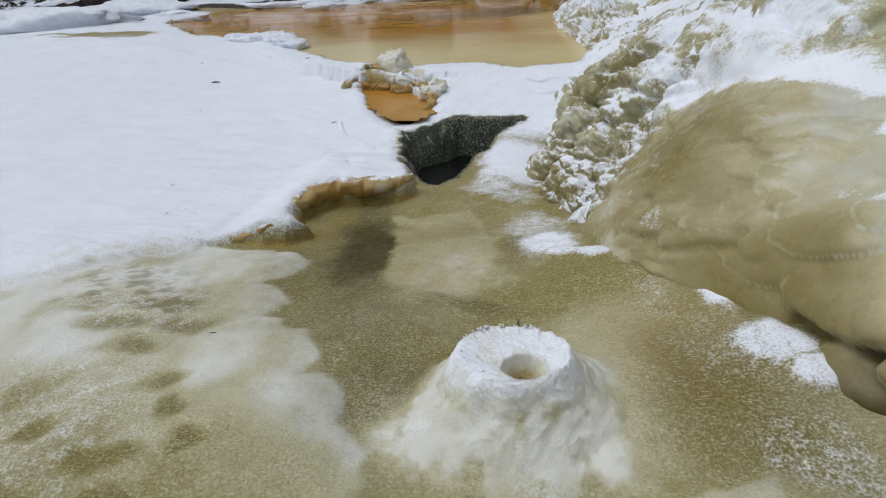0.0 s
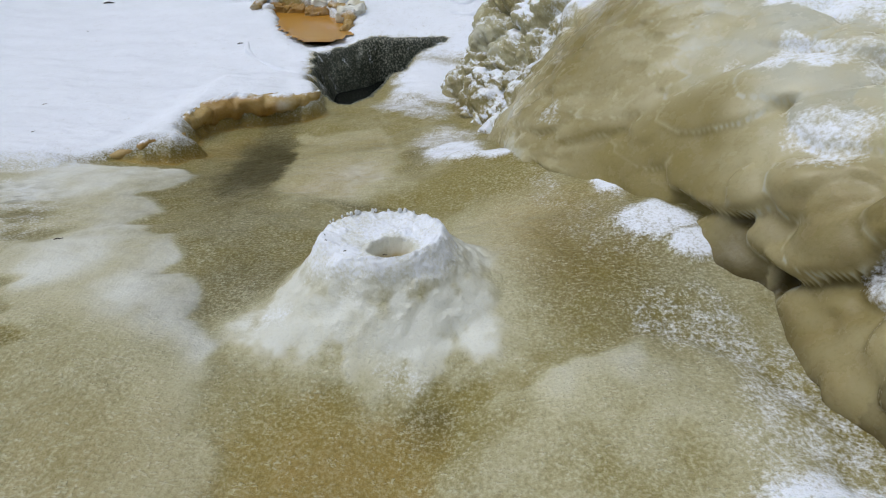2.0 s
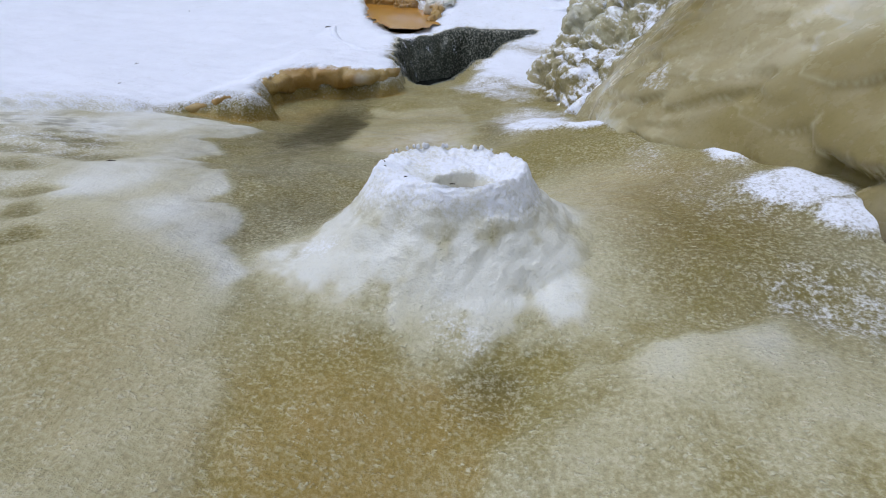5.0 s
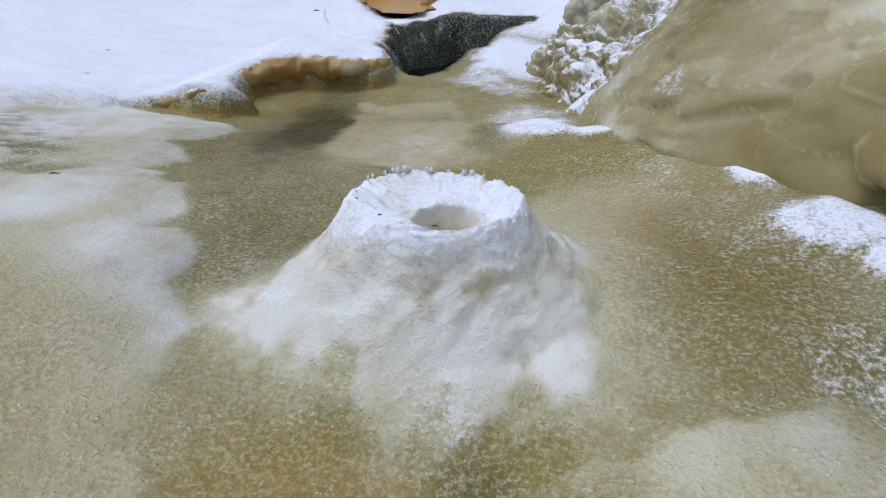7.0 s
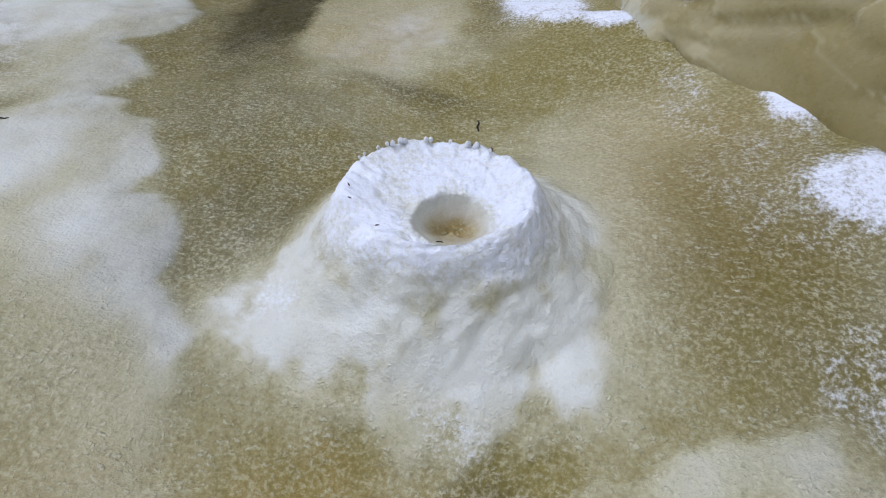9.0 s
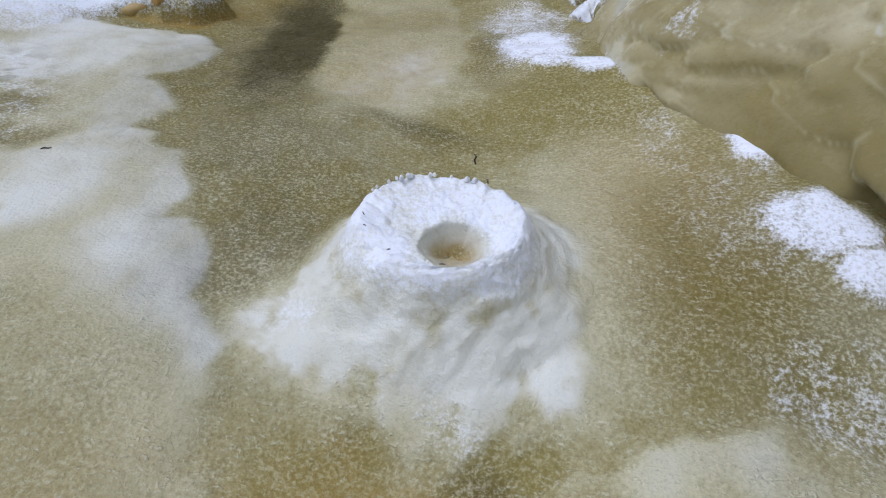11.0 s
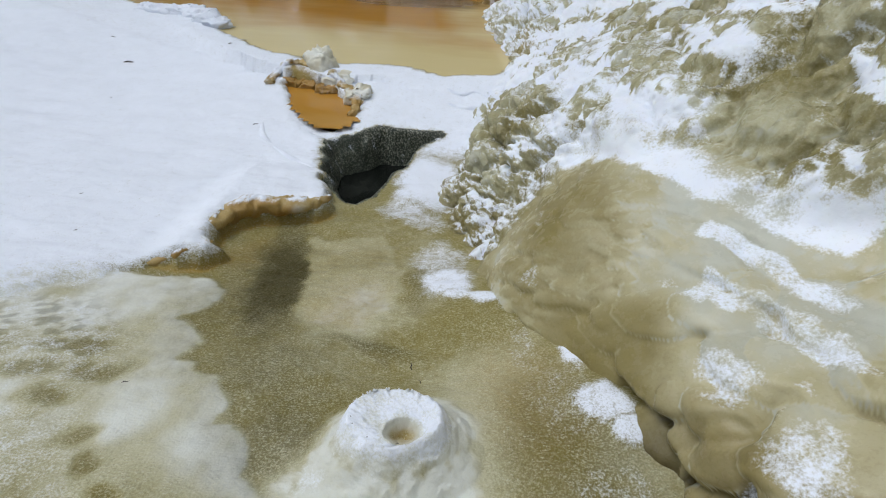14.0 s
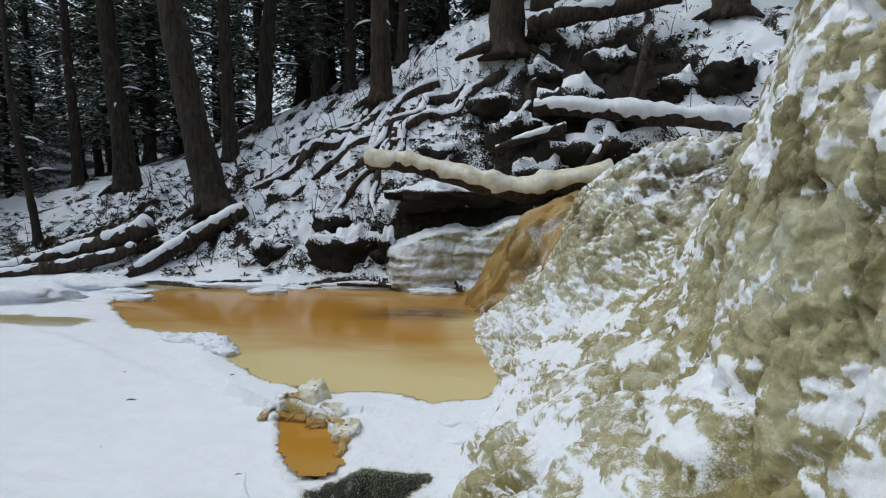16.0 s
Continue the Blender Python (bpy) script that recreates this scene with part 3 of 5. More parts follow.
    dark = dark * (1 - .8 * frost)
    amber = amber * (1 - .8 * frost)
    dark = np.maximum(dark, 0.55 * blob(wx, wy, .36, .72, .06, .05, 30, 0.8))
    for cx, cy, rx, ry, turn, amount in ((.37, 1.88, .11, .16, 10, .85), (.33, 2.06, .13, .26, 8, .54), (.40, 1.75, .08, .04, 0, .8), (.51, 1.73, .06, .06, 0, .85), (.60, 1.68, .05, .05, 0, .75), (.78, 1.37, .05, .075, -20, .9), (.82, 1.17, .085, .06, -25, .8), (.87, 1.08, .05, .05, -60, .8),
                                         (.12, 2.62, .16, .12, -20, .62), (.24, 2.50, .16, .10, -30, .52), (.24, 2.95, .20, .34, 12, 1.0), (.16, 2.78, .15, .12, 0, .85), (.62, 1.42, .05, .16, 0, .30), (.72, 1.2, .10, .14, 0, .26), (.86, .72, .09, .20, 0, .42), (.80, .90, .12, .10, 0, .34), (.86, .55, .12, .08, 0, .8)):
        patch = blob(wx, wy, cx, cy, rx, ry, turn, 0.5)
        snow = np.maximum(snow, amount * patch)
        z = z + 0.012 * patch * (amount > 0.55) * near
    # gully beside the fall
    gully = blob(wx, wy, 1.01, .74, .05, .24, -4, 0.4)
    z = z - 0.08 * gully * near
    dark = np.maximum(dark, 0.25 * gully)
    snow = snow * (1 - gully)
    # snow beyond the hole, on the shore and round the pool
    shore = near * step(y, 3.0, 3.5)
    snow = np.maximum(snow, shore * 0.95)
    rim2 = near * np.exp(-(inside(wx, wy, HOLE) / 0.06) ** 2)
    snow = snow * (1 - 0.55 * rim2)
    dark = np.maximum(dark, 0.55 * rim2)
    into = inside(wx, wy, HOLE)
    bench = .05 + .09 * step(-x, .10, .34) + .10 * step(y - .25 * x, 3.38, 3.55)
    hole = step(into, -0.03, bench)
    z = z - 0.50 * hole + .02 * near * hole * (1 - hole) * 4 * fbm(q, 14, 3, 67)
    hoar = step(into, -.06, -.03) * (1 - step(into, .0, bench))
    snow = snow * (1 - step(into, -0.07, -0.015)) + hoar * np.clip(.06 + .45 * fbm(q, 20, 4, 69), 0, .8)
    # walls blacken with depth: shade down the hole painted as dark colour
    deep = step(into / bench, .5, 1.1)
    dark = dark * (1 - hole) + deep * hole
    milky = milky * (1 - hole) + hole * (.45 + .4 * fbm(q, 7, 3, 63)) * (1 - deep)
    pud = step(inside(wx, wy, PUDDLE), -0.03, 0.05)
    z = z - 0.16 * pud
    prim = np.exp(-(inside(wx, wy, PUDDLE) / 0.05) ** 2)
    amber, snow = np.maximum(amber, 0.75 * np.maximum(pud, prim)), snow * (1 - np.maximum(pud, 0.45 * prim))
    edge = inside(wx, wy, POOL)
    pond = step(edge, -0.02, 0.30)
    z = np.where(edge > -0.35, np.where(edge > 0, -0.01 - 0.4 * pond, np.maximum(z, 0.012 + 0.025 * step(-edge, 0, .35))), z) * step(y, 4.2, 4.6) + z * (1 - step(y, 4.2, 4.6))
    snow = np.where(edge > -0.06, snow * (1 - step(edge, -0.07, 0.02)), snow)
    amber = np.maximum(amber, 0.7 * step(edge, -0.08, 0.02) * near)
    # streaks of tea-coloured slush in the far snow
    streak = step(fbm(np.stack([x * 0.45, y * 1.8, 0 * x], -1), 1.1, 3, 61), 0.42, 0.75) * step(y, 6, 7) * near * step(-x, 3.2, 4.2)
    amber, snow = np.maximum(amber, 0.5 * streak), snow * (1 - 0.7 * streak)
    # bank: snow lies on the flatter ground; rock, roots and leaf litter show through
    broken = fbm(q, 3.6, 4, 71, 0.6) + 0.5 * fbm(q, 1.1, 3, 72)
    cover = 0.78 - 0.62 * np.clip(broken, -0.4, 1.3)
    cliff = np.maximum(blob(x + .3 * rocky, y, 3.0, 11.9, 2.2, 1.5, 12, 0.3), blob(x, y, 0.4, 10.55, 1.7, 0.36, 0, 0.5))
    cover = cover * (1 - 0.95 * cliff)
    cover = cover - 0.34 * blob(x, y, -8, 11.8, 3.8, 1.5, 0, 0.6)
    cover = np.where(y > 17, cover - 0.25, cover)
    snow = snow * near + cover * bank
    dark = dark * near + 1.0 * bank
    milky = milky * near
    return z, np.stack([snow, milky, amber * near, dark], -1)


def spans(*parts):
    """Grid lines: (start, end, step) stretches."""
    return np.unique(np.round(np.concatenate([np.arange(a, b, s) for a, b, s in parts]), 4))


gx = spans((-60, -20, 4), (-20, -10, .5), (-10, -1.7, .055), (-1.7, -.9, .018), (-.9, 1.1, .0095), (1.1, 8, .09), (8, 16, .6), (16, 61, 4))
gy = spans((-40, -4, 3), (-4, .1, .25), (.1, .5, .025), (.5, 2.9, .0095), (2.9, 3.8, .0125), (3.8, 4.8, .022), (4.8, 9.4, .05), (9.4, 13, .05), (13, 18, .12), (18, 30, .6), (30, 90, 4))
XX, YY = np.meshgrid(gx, gy)
gz, gc = relief(XX.ravel(), YY.ravel())
me = mesh_of("ground", np.stack([XX.ravel(), YY.ravel(), gz], -1), grid_faces(len(gy), len(gx)), M_GROUND)
paint(me, "cover", gc)
me.materials.append(M_BANK)
half = np.repeat((gy[:-1] > 9.55)[:, None], len(gx) - 1, 1).ravel()
mx, my = (gx[:-1] + gx[1:]) / 2, (gy[:-1] + gy[1:]) / 2
MX, MY = np.meshgrid(mx, my)
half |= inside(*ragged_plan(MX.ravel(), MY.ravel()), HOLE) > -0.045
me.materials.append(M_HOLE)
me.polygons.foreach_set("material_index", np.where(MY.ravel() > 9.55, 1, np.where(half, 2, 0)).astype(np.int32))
tagged(new("ground", me), "snow field and tea-stained stream ice below a wooded bank", "ground", kind="structure")


def floor_at(x, y):
    return float(relief(np.array([float(x)]), np.array([float(y)]))[0][0])


# still water of the pool, the puddle and the open hole
def sheet(name, poly, z, grow, size, mat, cover, label, category):
    xs, ys = [p[0] for p in poly], [p[1] for p in poly]
    u = np.arange(min(xs) - grow, max(xs) + grow, size)
    v = np.arange(min(ys) - grow, max(ys) + grow, size)
    U, V = np.meshgrid(u, v)
    d = inside(U.ravel(), V.ravel(), poly)
    ok = d > -grow
    num = np.cumsum(ok) - 1
    faces = [tuple(num[list(f)]) for f in grid_faces(len(v), len(u)) if ok[list(f)].all()]
    me = mesh_of(name, np.stack([U.ravel(), V.ravel(), np.full(U.size, z)], -1)[ok], faces, mat)
    paint(me, "cover", cover(U.ravel()[ok], V.ravel()[ok]))
    return tagged(new(name, me), label, category, kind="structure")


def pool_cover(x, y):
    pale = 1 - step(y + 0.25 * x, 4.4, 7.6)
    pale = np.maximum(pale, 0.55 * blob(x, y, .6, 6.8, .5, 1.6, 0, .6))
    pale = np.maximum(pale, 0.45 * blob(x, y, -1.0, 9.3, 1.2, .5, 0, .6))
    brown = 0.7 * blob(x, y, -.1, 7.9, 1.4, .6, 8, .9) + 0.35 * blob(x, y, -2.6, 8.6, 1.2, .5, 0, .9) + 0.4 * blob(x, y, -.2, 6.2, .9, .3, -20, .9)
    return np.stack([pale, brown, 0 * x, 1 + 0 * x], -1)


def no_cover(x, y):
    return np.stack([0.25 + 0 * x, 0 * x, 0 * x, 1 + 0 * x], -1)


sheet("pool_water", POOL, 0.0, 0.25, 0.12, M_POOL, pool_cover, "shallow amber pool, half frozen, below the fall", "water")
sheet("puddle_water", PUDDLE, -0.10, 0.12, 0.05, M_POOL, no_cover, "orange puddle in a gap of the snow", "water")
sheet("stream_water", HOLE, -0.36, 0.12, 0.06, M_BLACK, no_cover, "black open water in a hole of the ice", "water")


# ---- the frozen waterfall ----
PROFILES = {
    -1.0: [(1.15, -.1), (1.2, .3), (1.35, .55), (1.7, .8), (1.95, 1.5), (2.1, 2.4), (2.3, 3.3), (2.9, 4.1), (4.6, 4.3)],
    .3: [(1.02, -.1), (1.0, .18), (1.12, .40), (1.3, .55), (1.55, .72), (1.72, 1.2), (1.8, 2.1), (2.0, 3.2), (2.6, 4), (4.4, 4.2)],
    .8: [(1.0, -.1), (.968, .2), (1.035, .38), (1.2, .54), (1.42, .64), (1.62, .98), (1.72, 1.6), (1.8, 2.4), (2.1, 3.4), (2.6, 4), (4.4, 4.2)],
    1.15: [(.88, -.05), (.90, .2), (1.0, .40), (1.12, .51), (1.35, .60), (1.56, .86), (1.66, 1.3), (1.75, 2.2), (2.1, 3.3), (2.6, 4), (4.4, 4.2)],
    1.45: [(.66, -.02), (.74, .18), (.88, .36), (1.03, .51), (1.24, .57), (1.44, .68), (1.6, 1.05), (1.69, 1.6), (1.78, 2.3), (2.1, 3.3), (2.6, 4), (4.4, 4.2)],
    1.8: [(.50, -.1), (.56, .10), (.72, .31), (.92, .50), (1.1, .62), (1.3, .72), (1.5, .84), (1.62, 1.2), (1.7, 1.7), (1.8, 2.5), (2.1, 3.3), (2.6, 4), (4.4, 4.2)],
    2.2: [(.44, -.15), (.56, .04), (.75, .286), (.97, .58), (1.17, .75), (1.3, .82), (1.5, .96), (1.6, 1.23), (1.66, 1.5), (1.7, 1.9), (1.85, 2.7), (2.2, 3.4), (2.7, 3.9), (4.4, 4.1)],
    2.8: [(.34, -.2), (.42, .0), (.52, .18), (.66, .36), (1.0, .56), (1.25, .72), (1.5, .86), (1.7, 1.1), (1.78, 1.4), (1.85, 1.9), (2.0, 2.6), (2.4, 3.3), (2.9, 3.8), (4.4, 4)],
}
PROFILES.update({
    3.4: [(.40, -.2), (.55, .0), (.72, .18), (1.1, .48), (1.36, .71), (1.65, .9), (1.9, 1.24), (2.0, 1.7), (2.2, 2.3), (2.5, 3.0), (3.0, 3.7), (4.6, 4)],
    4.5: [(.50, -.2), (.8, .08), (1.4, .42), (1.9, .72), (2.12, .88), (2.35, 1.45), (2.7, 1.95), (2.90, 2.41), (3.3, 3.23), (3.7, 3.8), (4.8, 4.0)],
    5.5: [(.62, -.2), (.85, .03), (1.3, .225), (1.75, .48), (2.19, .85), (2.49, 1.27), (2.8, 1.48), (3.25, 1.85), (3.6, 2.3), (4.2, 2.6), (5.2, 2.8)],
    6.2: [(.60, -.2), (.85, .22), (1.3, .34), (1.65, .70), (1.86, 1.2), (2.3, 1.6), (2.7, 1.85), (3.3, 2.0), (4.2, 2.3), (5.2, 2.6)],
    6.8: [(.60, -.2), (.86, .13), (1.35, .25), (1.58, .70), (1.73, 1.1), (1.97, 1.75), (2.42, 2.15), (3.04, 2.38), (4.03, 2.45), (5.2, 2.6)],
    7.5: [(.62, -.2), (.8, .03), (1.2, .25), (1.62, .75), (1.85, 1.15), (2.1, 1.75), (2.63, 2.15), (3.28, 2.4), (4.4, 2.5), (5.4, 2.6)],
    8.1: [(.75, -.3), (.95, -.05), (1.45, .4), (1.95, 1.0), (2.2, 1.5), (2.7, 1.95), (3.3, 2.1), (4.4, 2.2), (5.4, 2.4)],
})


def profile_sheet(profiles, ys, across):
    """Points of a surface through profiles set along y."""
    keys = sorted(profiles)
    lines = []
    for k in keys:
        p = np.array(profiles[k], float)
        # round the corners of the profile
        t = np.r_[0, np.cumsum(np.hypot(*np.diff(p, axis=0).T))]
        u = np.linspace(0, t[-1], 160)
        x, z = np.interp(u, t, p[:, 0]), np.interp(u, t, p[:, 1])
        w = np.hanning(13)
        w /= w.sum()
        xs = np.convolve(np.r_[[x[0]] * 6, x, [x[-1]] * 6], w, "valid")
        zs = np.convolve(np.r_[[z[0]] * 6, z, [z[-1]] * 6], w, "valid")
        zz = np.linspace(0, 1, 160)
        lines.append(np.stack([np.interp(across, zz, xs), np.interp(across, zz, zs)], -1))
    lines = np.array(lines)
    out = np.zeros((len(ys), len(across), 3))
    tang = np.gradient(lines, np.array(keys), axis=0)
    for r, y in enumerate(ys):
        i = min(max(int(np.searchsorted(keys, y)) - 1, 0), len(keys) - 2)
        h = keys[i + 1] - keys[i]
        s = min(max((y - keys[i]) / h, 0), 1)
        m = (2 * s**3 - 3 * s**2 + 1) * lines[i] + (-2 * s**3 + 3 * s**2) * lines[i + 1] + 0.6 * h * ((s**3 - 2 * s**2 + s) * tang[i] + (s**3 - s**2) * tang[i + 1])
        out[r, :, 0], out[r, :, 1], out[r, :, 2] = m[:, 0], y, m[:, 1]
    return out


def grid_normals(g):
    a = np.gradient(g, axis=0)
    b = np.gradient(g, axis=1)
    n = np.cross(a, b)
    n /= np.linalg.norm(n, axis=2, keepdims=True) + 1e-12
    return n if n[..., 2].mean() > 0 else -n


def shingles(u, v, scale, seed):
    """Overlapping round lobes hanging towards lower u: height, place down the lobe, edge nearness, random per lobe."""
    q = np.stack([u * scale, v * scale], -1)
    f = np.floor(q).astype(np.int64)
    best, down = np.full(len(q), -0.6), np.zeros(len(q))
    rim, pick = np.zeros(len(q)), np.zeros(len(q))
    for a in (-1, 0, 1):
        for b in (-1, 0, 1):
            i, j = f[:, 0] + a, f[:, 1] + b
            r = 0.62 + 0.42 * hashed(i, j, 0 * i, seed + 2)
            du = (q[:, 0] - i - hashed(i, j, 0 * i, seed)) / r
            dv = (q[:, 1] - j - hashed(i, j, 0 * i, seed + 1)) / r
            d2 = du * du + dv * dv
            h = np.where(d2 < 1, 0.75 * np.sqrt(np.clip(1 - d2, 0, 1)) - 0.55 * du, -9) + .5 * hashed(i, j, 0 * i, seed + 4)
            top = h > best
            best, down = np.where(top, h, best), np.where(top, -du, down)
            rim, pick = np.where(top, np.sqrt(d2), rim), np.where(top, hashed(i, j, 0 * i, seed + 3), pick)
    return best, down, rim, pick


wy_ = spans((-1, .3, .05), (.3, .55, .0125), (.55, 1.4, .0065), (1.4, 2.2, .0095), (2.2, 3.4, .0125), (3.4, 8.1, .026))
wu_ = np.unique(np.concatenate([np.linspace(0, .13, 125), np.linspace(.13, .5, 125), np.linspace(.5, 1, 70)]))
G = profile_sheet(PROFILES, wy_, wu_)
N = grid_normals(G)
P = G.reshape(-1, 3)
Nf = N.reshape(-1, 3)
# large folds, hanging lobes, then drips and ripples
S = P * np.array([1, 1, 0.55])
calm = blob(P[:, 0], P[:, 1], .92, 1.65, .42, .75, -15, .45)
folds = knobs(P * np.array([.6, 1.0, .3]) + 0.06 * fbm(P, 3, 2, 82)[:, None], 2.6, 80)
lobes = knobs(S + 0.05 * fbm(P, 5, 2, 81)[:, None], 3.0, 83)
drips = knobs(P + 0.02 * fbm(P, 14, 2, 84)[:, None], 9.0, 85)
ripple = knobs(P * np.array([1, 1, 1.6]), 21.0, 86)
highfar = step(P[:, 1], 1.9, 2.6)
toe_fade = step(wu_[None, :] + 0 * G[..., 0], 0.0, 0.03).ravel()
steep = step(P[:, 2], 1.0, 1.5)
d = 0.14 * (lobes - 0.6) * (1 - 0.55 * calm) * (1 - 0.82 * steep) + 0.055 * (drips - 0.6) * (0.7 + 0.3 * highfar) * (1 - 0.6 * calm) * (1 - 0.55 * steep) + 0.018 * (ripple - 0.6) * (0.35 + 0.65 * highfar) * (1 - 0.7 * calm) + 0.05 * fbm(P, 1.3, 3, 88) + 0.006 * fbm(P, 12, 3, 89)
curtain = knobs(P * np.array([1, 1, .28]) + 0.03 * fbm(P, 6, 2, 95)[:, None], 10.0, 96)
d = d + 0.16 * (folds - .6) * step(P[:, 1], 5.4, 6.2)
d = d + 0.045 * steep * (curtain - .5)
run = np.concatenate([np.zeros((len(wy_), 1)), np.cumsum(np.linalg.norm(np.diff(G, axis=1), axis=2), axis=1)], 1).ravel()
bu, bv = run + .05 * fbm(P, 6, 3, 181), P[:, 1] + .05 * fbm(P, 6, 3, 182) + .25 * run
big_h, big_down, big_rim, big_pick = shingles(bu, bv, 4.2, 190)
sm_h, sm_down, sm_rim, sm_pick = shingles(bu, bv, 11.0, 195)
low_wall = (1 - steep) * (1 - step(P[:, 1], 5.2, 6.0))
d = d * (1 - .35 * low_wall) + low_wall * (.058 * big_h * (1 - .45 * calm) + .019 * sm_h * (1 - .25 * calm)) + .02 * steep * sm_h - .035 * low_wall
# the near dome: smooth clear ice in large overlapping lobes with thin edges
across_drift = P[:, 1] + 1.74 * (P[:, 0] - .84) + .08 * fbm(P, 4, 3, 184)
smooth = (1 - step(P[:, 1] - .9 * (P[:, 0] - .75), 2.08, 2.28)) * (1 - step(across_drift, 2.22, 2.5)) * (1 - step(P[:, 2], .78, .98))
nu, nv = run + .035 * fbm(P, 5, 3, 185), P[:, 1] + .035 * fbm(P, 5, 3, 186) + .3 * run
l1, l1_down, l1_rim, l1_pick = shingles(nu, nv, 8.0, 201)
l2, l2_down, l2_rim, l2_pick = shingles(nu, nv, 13.0, 207)
edgy = 1 - step(P[:, 1], 1.15, 1.6)
l3, l3_down, l3_rim, l3_pick = shingles(nu, nv, 21.0, 213)
rugged = step(fbm(P, 3.0, 2, 214), -.25, .5)
dome = .024 * l1 * (.25 + .9 * edgy) + .014 * l2 * (.35 + .6 * rugged) + .0045 * l3 * (.25 + .9 * rugged) + .030 * fbm(P, 1.6, 2, 187) + .010 * fbm(P, 5, 3, 188) - .014
clefts = (1 - step(P[:, 1], 1.02, 1.2)) * (1 - step(P[:, 2], .34, .50))
dome = dome + clefts * (.022 * (l1 - 1.1) + .020 * l2 + .007 * l3)
dome = dome - .022 * (1 - step(P[:, 1], .95, 1.12)) * (1 - step(P[:, 2], .26, .36))
d = d * (1 - smooth) + dome * smooth
# the knobbly foot and the wall beyond: smooth sheets of snow broken by windows of rippled ice
knobby = blob(P[:, 0], P[:, 1], .56, 2.62, .30, .62, -8, .35)
patchy = (1 - smooth) * (1 - knobby)
lie = .75 * fbm(P * np.array([1, .75, 1.3]) + .03 * fbm(P, 12, 2, 92)[:, None], 4.4, 4, 91, .6) + .45 * fbm(P * np.array([1, .6, 1.4]), 1.6, 3, 90) - .34 * sm_down * step(sm_rim, .2, .8) - .26 * big_down * step(big_rim, .2, .8)
flat_ = step(np.abs(Nf[:, 2]), .30, .8)
beyond = step(P[:, 1], 5.2, 6.0)
sheet_ = step(lie + .06 + .20 * flat_ - .24 * steep - .26 * beyond, -.08, .22)
coarse = .08 * (lobes - .6) * (1 - .4 * steep) + .05 * fbm(P, 1.3, 3, 88) + .16 * (folds - .6) * step(P[:, 1], 5.4, 6.2) + .040 * steep * (curtain - .5)
detail = .026 * (drips - .6) + .016 * sm_h + .012 * (ripple - .6) + .005 * fbm(P, 12, 3, 89)
d = d * (1 - patchy) + patchy * (coarse + detail * (1 - .8 * sheet_) + .016 * sheet_)
# melt the sharp steps a little
d = d.reshape(G.shape[:2])
for _ in range(2):
    e = np.pad(d, 1, mode="edge")
    d = d + smooth.reshape(d.shape) * (e[:-2, 1:-1] + e[2:, 1:-1] + e[1:-1, :-2] + e[1:-1, 2:] - 4 * d) / 6
d = d.ravel()
V = P + Nf * d[:, None]
N2 = grid_normals(V.reshape(G.shape)).reshape(-1, 3)
up = np.abs(N2[:, 2])
x, y, z = V.T
broken = fbm(V, 2.1, 4, 91)
fine = fbm(V, 11, 3, 97)
snow = step(up, 0.25, 0.85) * 0.52 + 0.50 * broken + 0.10 * fine + 0.16
snow = snow - low_wall * highfar * (.40 * big_down * step(big_rim, .3, .9) + .34 * sm_down)
snow = snow * (1 - patchy) + patchy * (.92 * sheet_ + (1 - sheet_) * (.06 + .16 * beyond * (1 + fine) + .30 * step(up, .4, .9) * step(fine + broken, -.1, .9) + .22 * step(sm_h, .2, .8) * step(up, .3, .8)))
# the long drift lying on the shelf, and lesser ones
def drift(line, half):
    dist = np.full(len(x), 9.0)
    wx_, wy_2 = x + .035 * broken + .02 * fine, y + .03 * fbm(V, 6, 3, 99)
    for (ax, ay), (bx, by) in zip(line, line[1:]):
        ex, ey = bx - ax, by - ay
        t = np.clip(((wx_ - ax) * ex + (wy_2 - ay) * ey) / (ex * ex + ey * ey), 0, 1)
        dist = np.minimum(dist, np.hypot(wx_ - ax - t * ex, wy_2 - ay - t * ey))
    return (1 - step(dist, half * .6, half * 1.4)) * np.clip(.80 + .55 * fbm(V, 6.5, 3, 191), .15, 1)


thin = .06 + .42 * step(up, .55, .95) * step(broken + .5 * fine, .1, 1.1)
snow = snow * (1 - smooth) + smooth * np.minimum(snow, thin)
snow = np.maximum(snow, 0.95 * drift([(.84, 2.30), (.98, 2.05), (1.12, 1.76), (1.26, 1.53), (1.38, 1.36)], .065))
snow = np.maximum(snow, 0.72 * drift([(1.09, 1.50), (1.20, 1.34), (1.26, 1.18)], .036))
snow = np.maximum(snow, 0.62 * drift([(1.12, 1.24), (1.17, 1.12), (1.20, .98)], .034))
bare = blob(x, y, 1.32, 1.85, .14, .22, -25, .5)
snow = snow * (1 - .8 * bare)
for cx, cy, rx, ry, turn, amount in ((1.035, 1.31, .085, .045, -28, .92), (.96, 1.40, .03, .025, 0, .6), (1.0, 1.08, .035, .085, 16, .85), (1.04, .83, .040, .085, 6, .88), (1.075, .82, .03, .07, 0, .8), (1.02, .66, .022, .09, 10, .8), (1.09, .60, .05, .05, 0, .7),
                                     (1.085, .96, .025, .03, 0, .6), (.64, 1.66, .04, .04, 0, .6), (.70, 1.90, .04, .06, 0, .5)):
    raised = step(z, .24, .29) if cy < 1.1 else 1
    snow = np.maximum(snow, raised * amount * .70 * blob(x + 0.05 * broken + .02 * fine, y + .045 * fine, cx, cy, rx, ry, turn, .6))
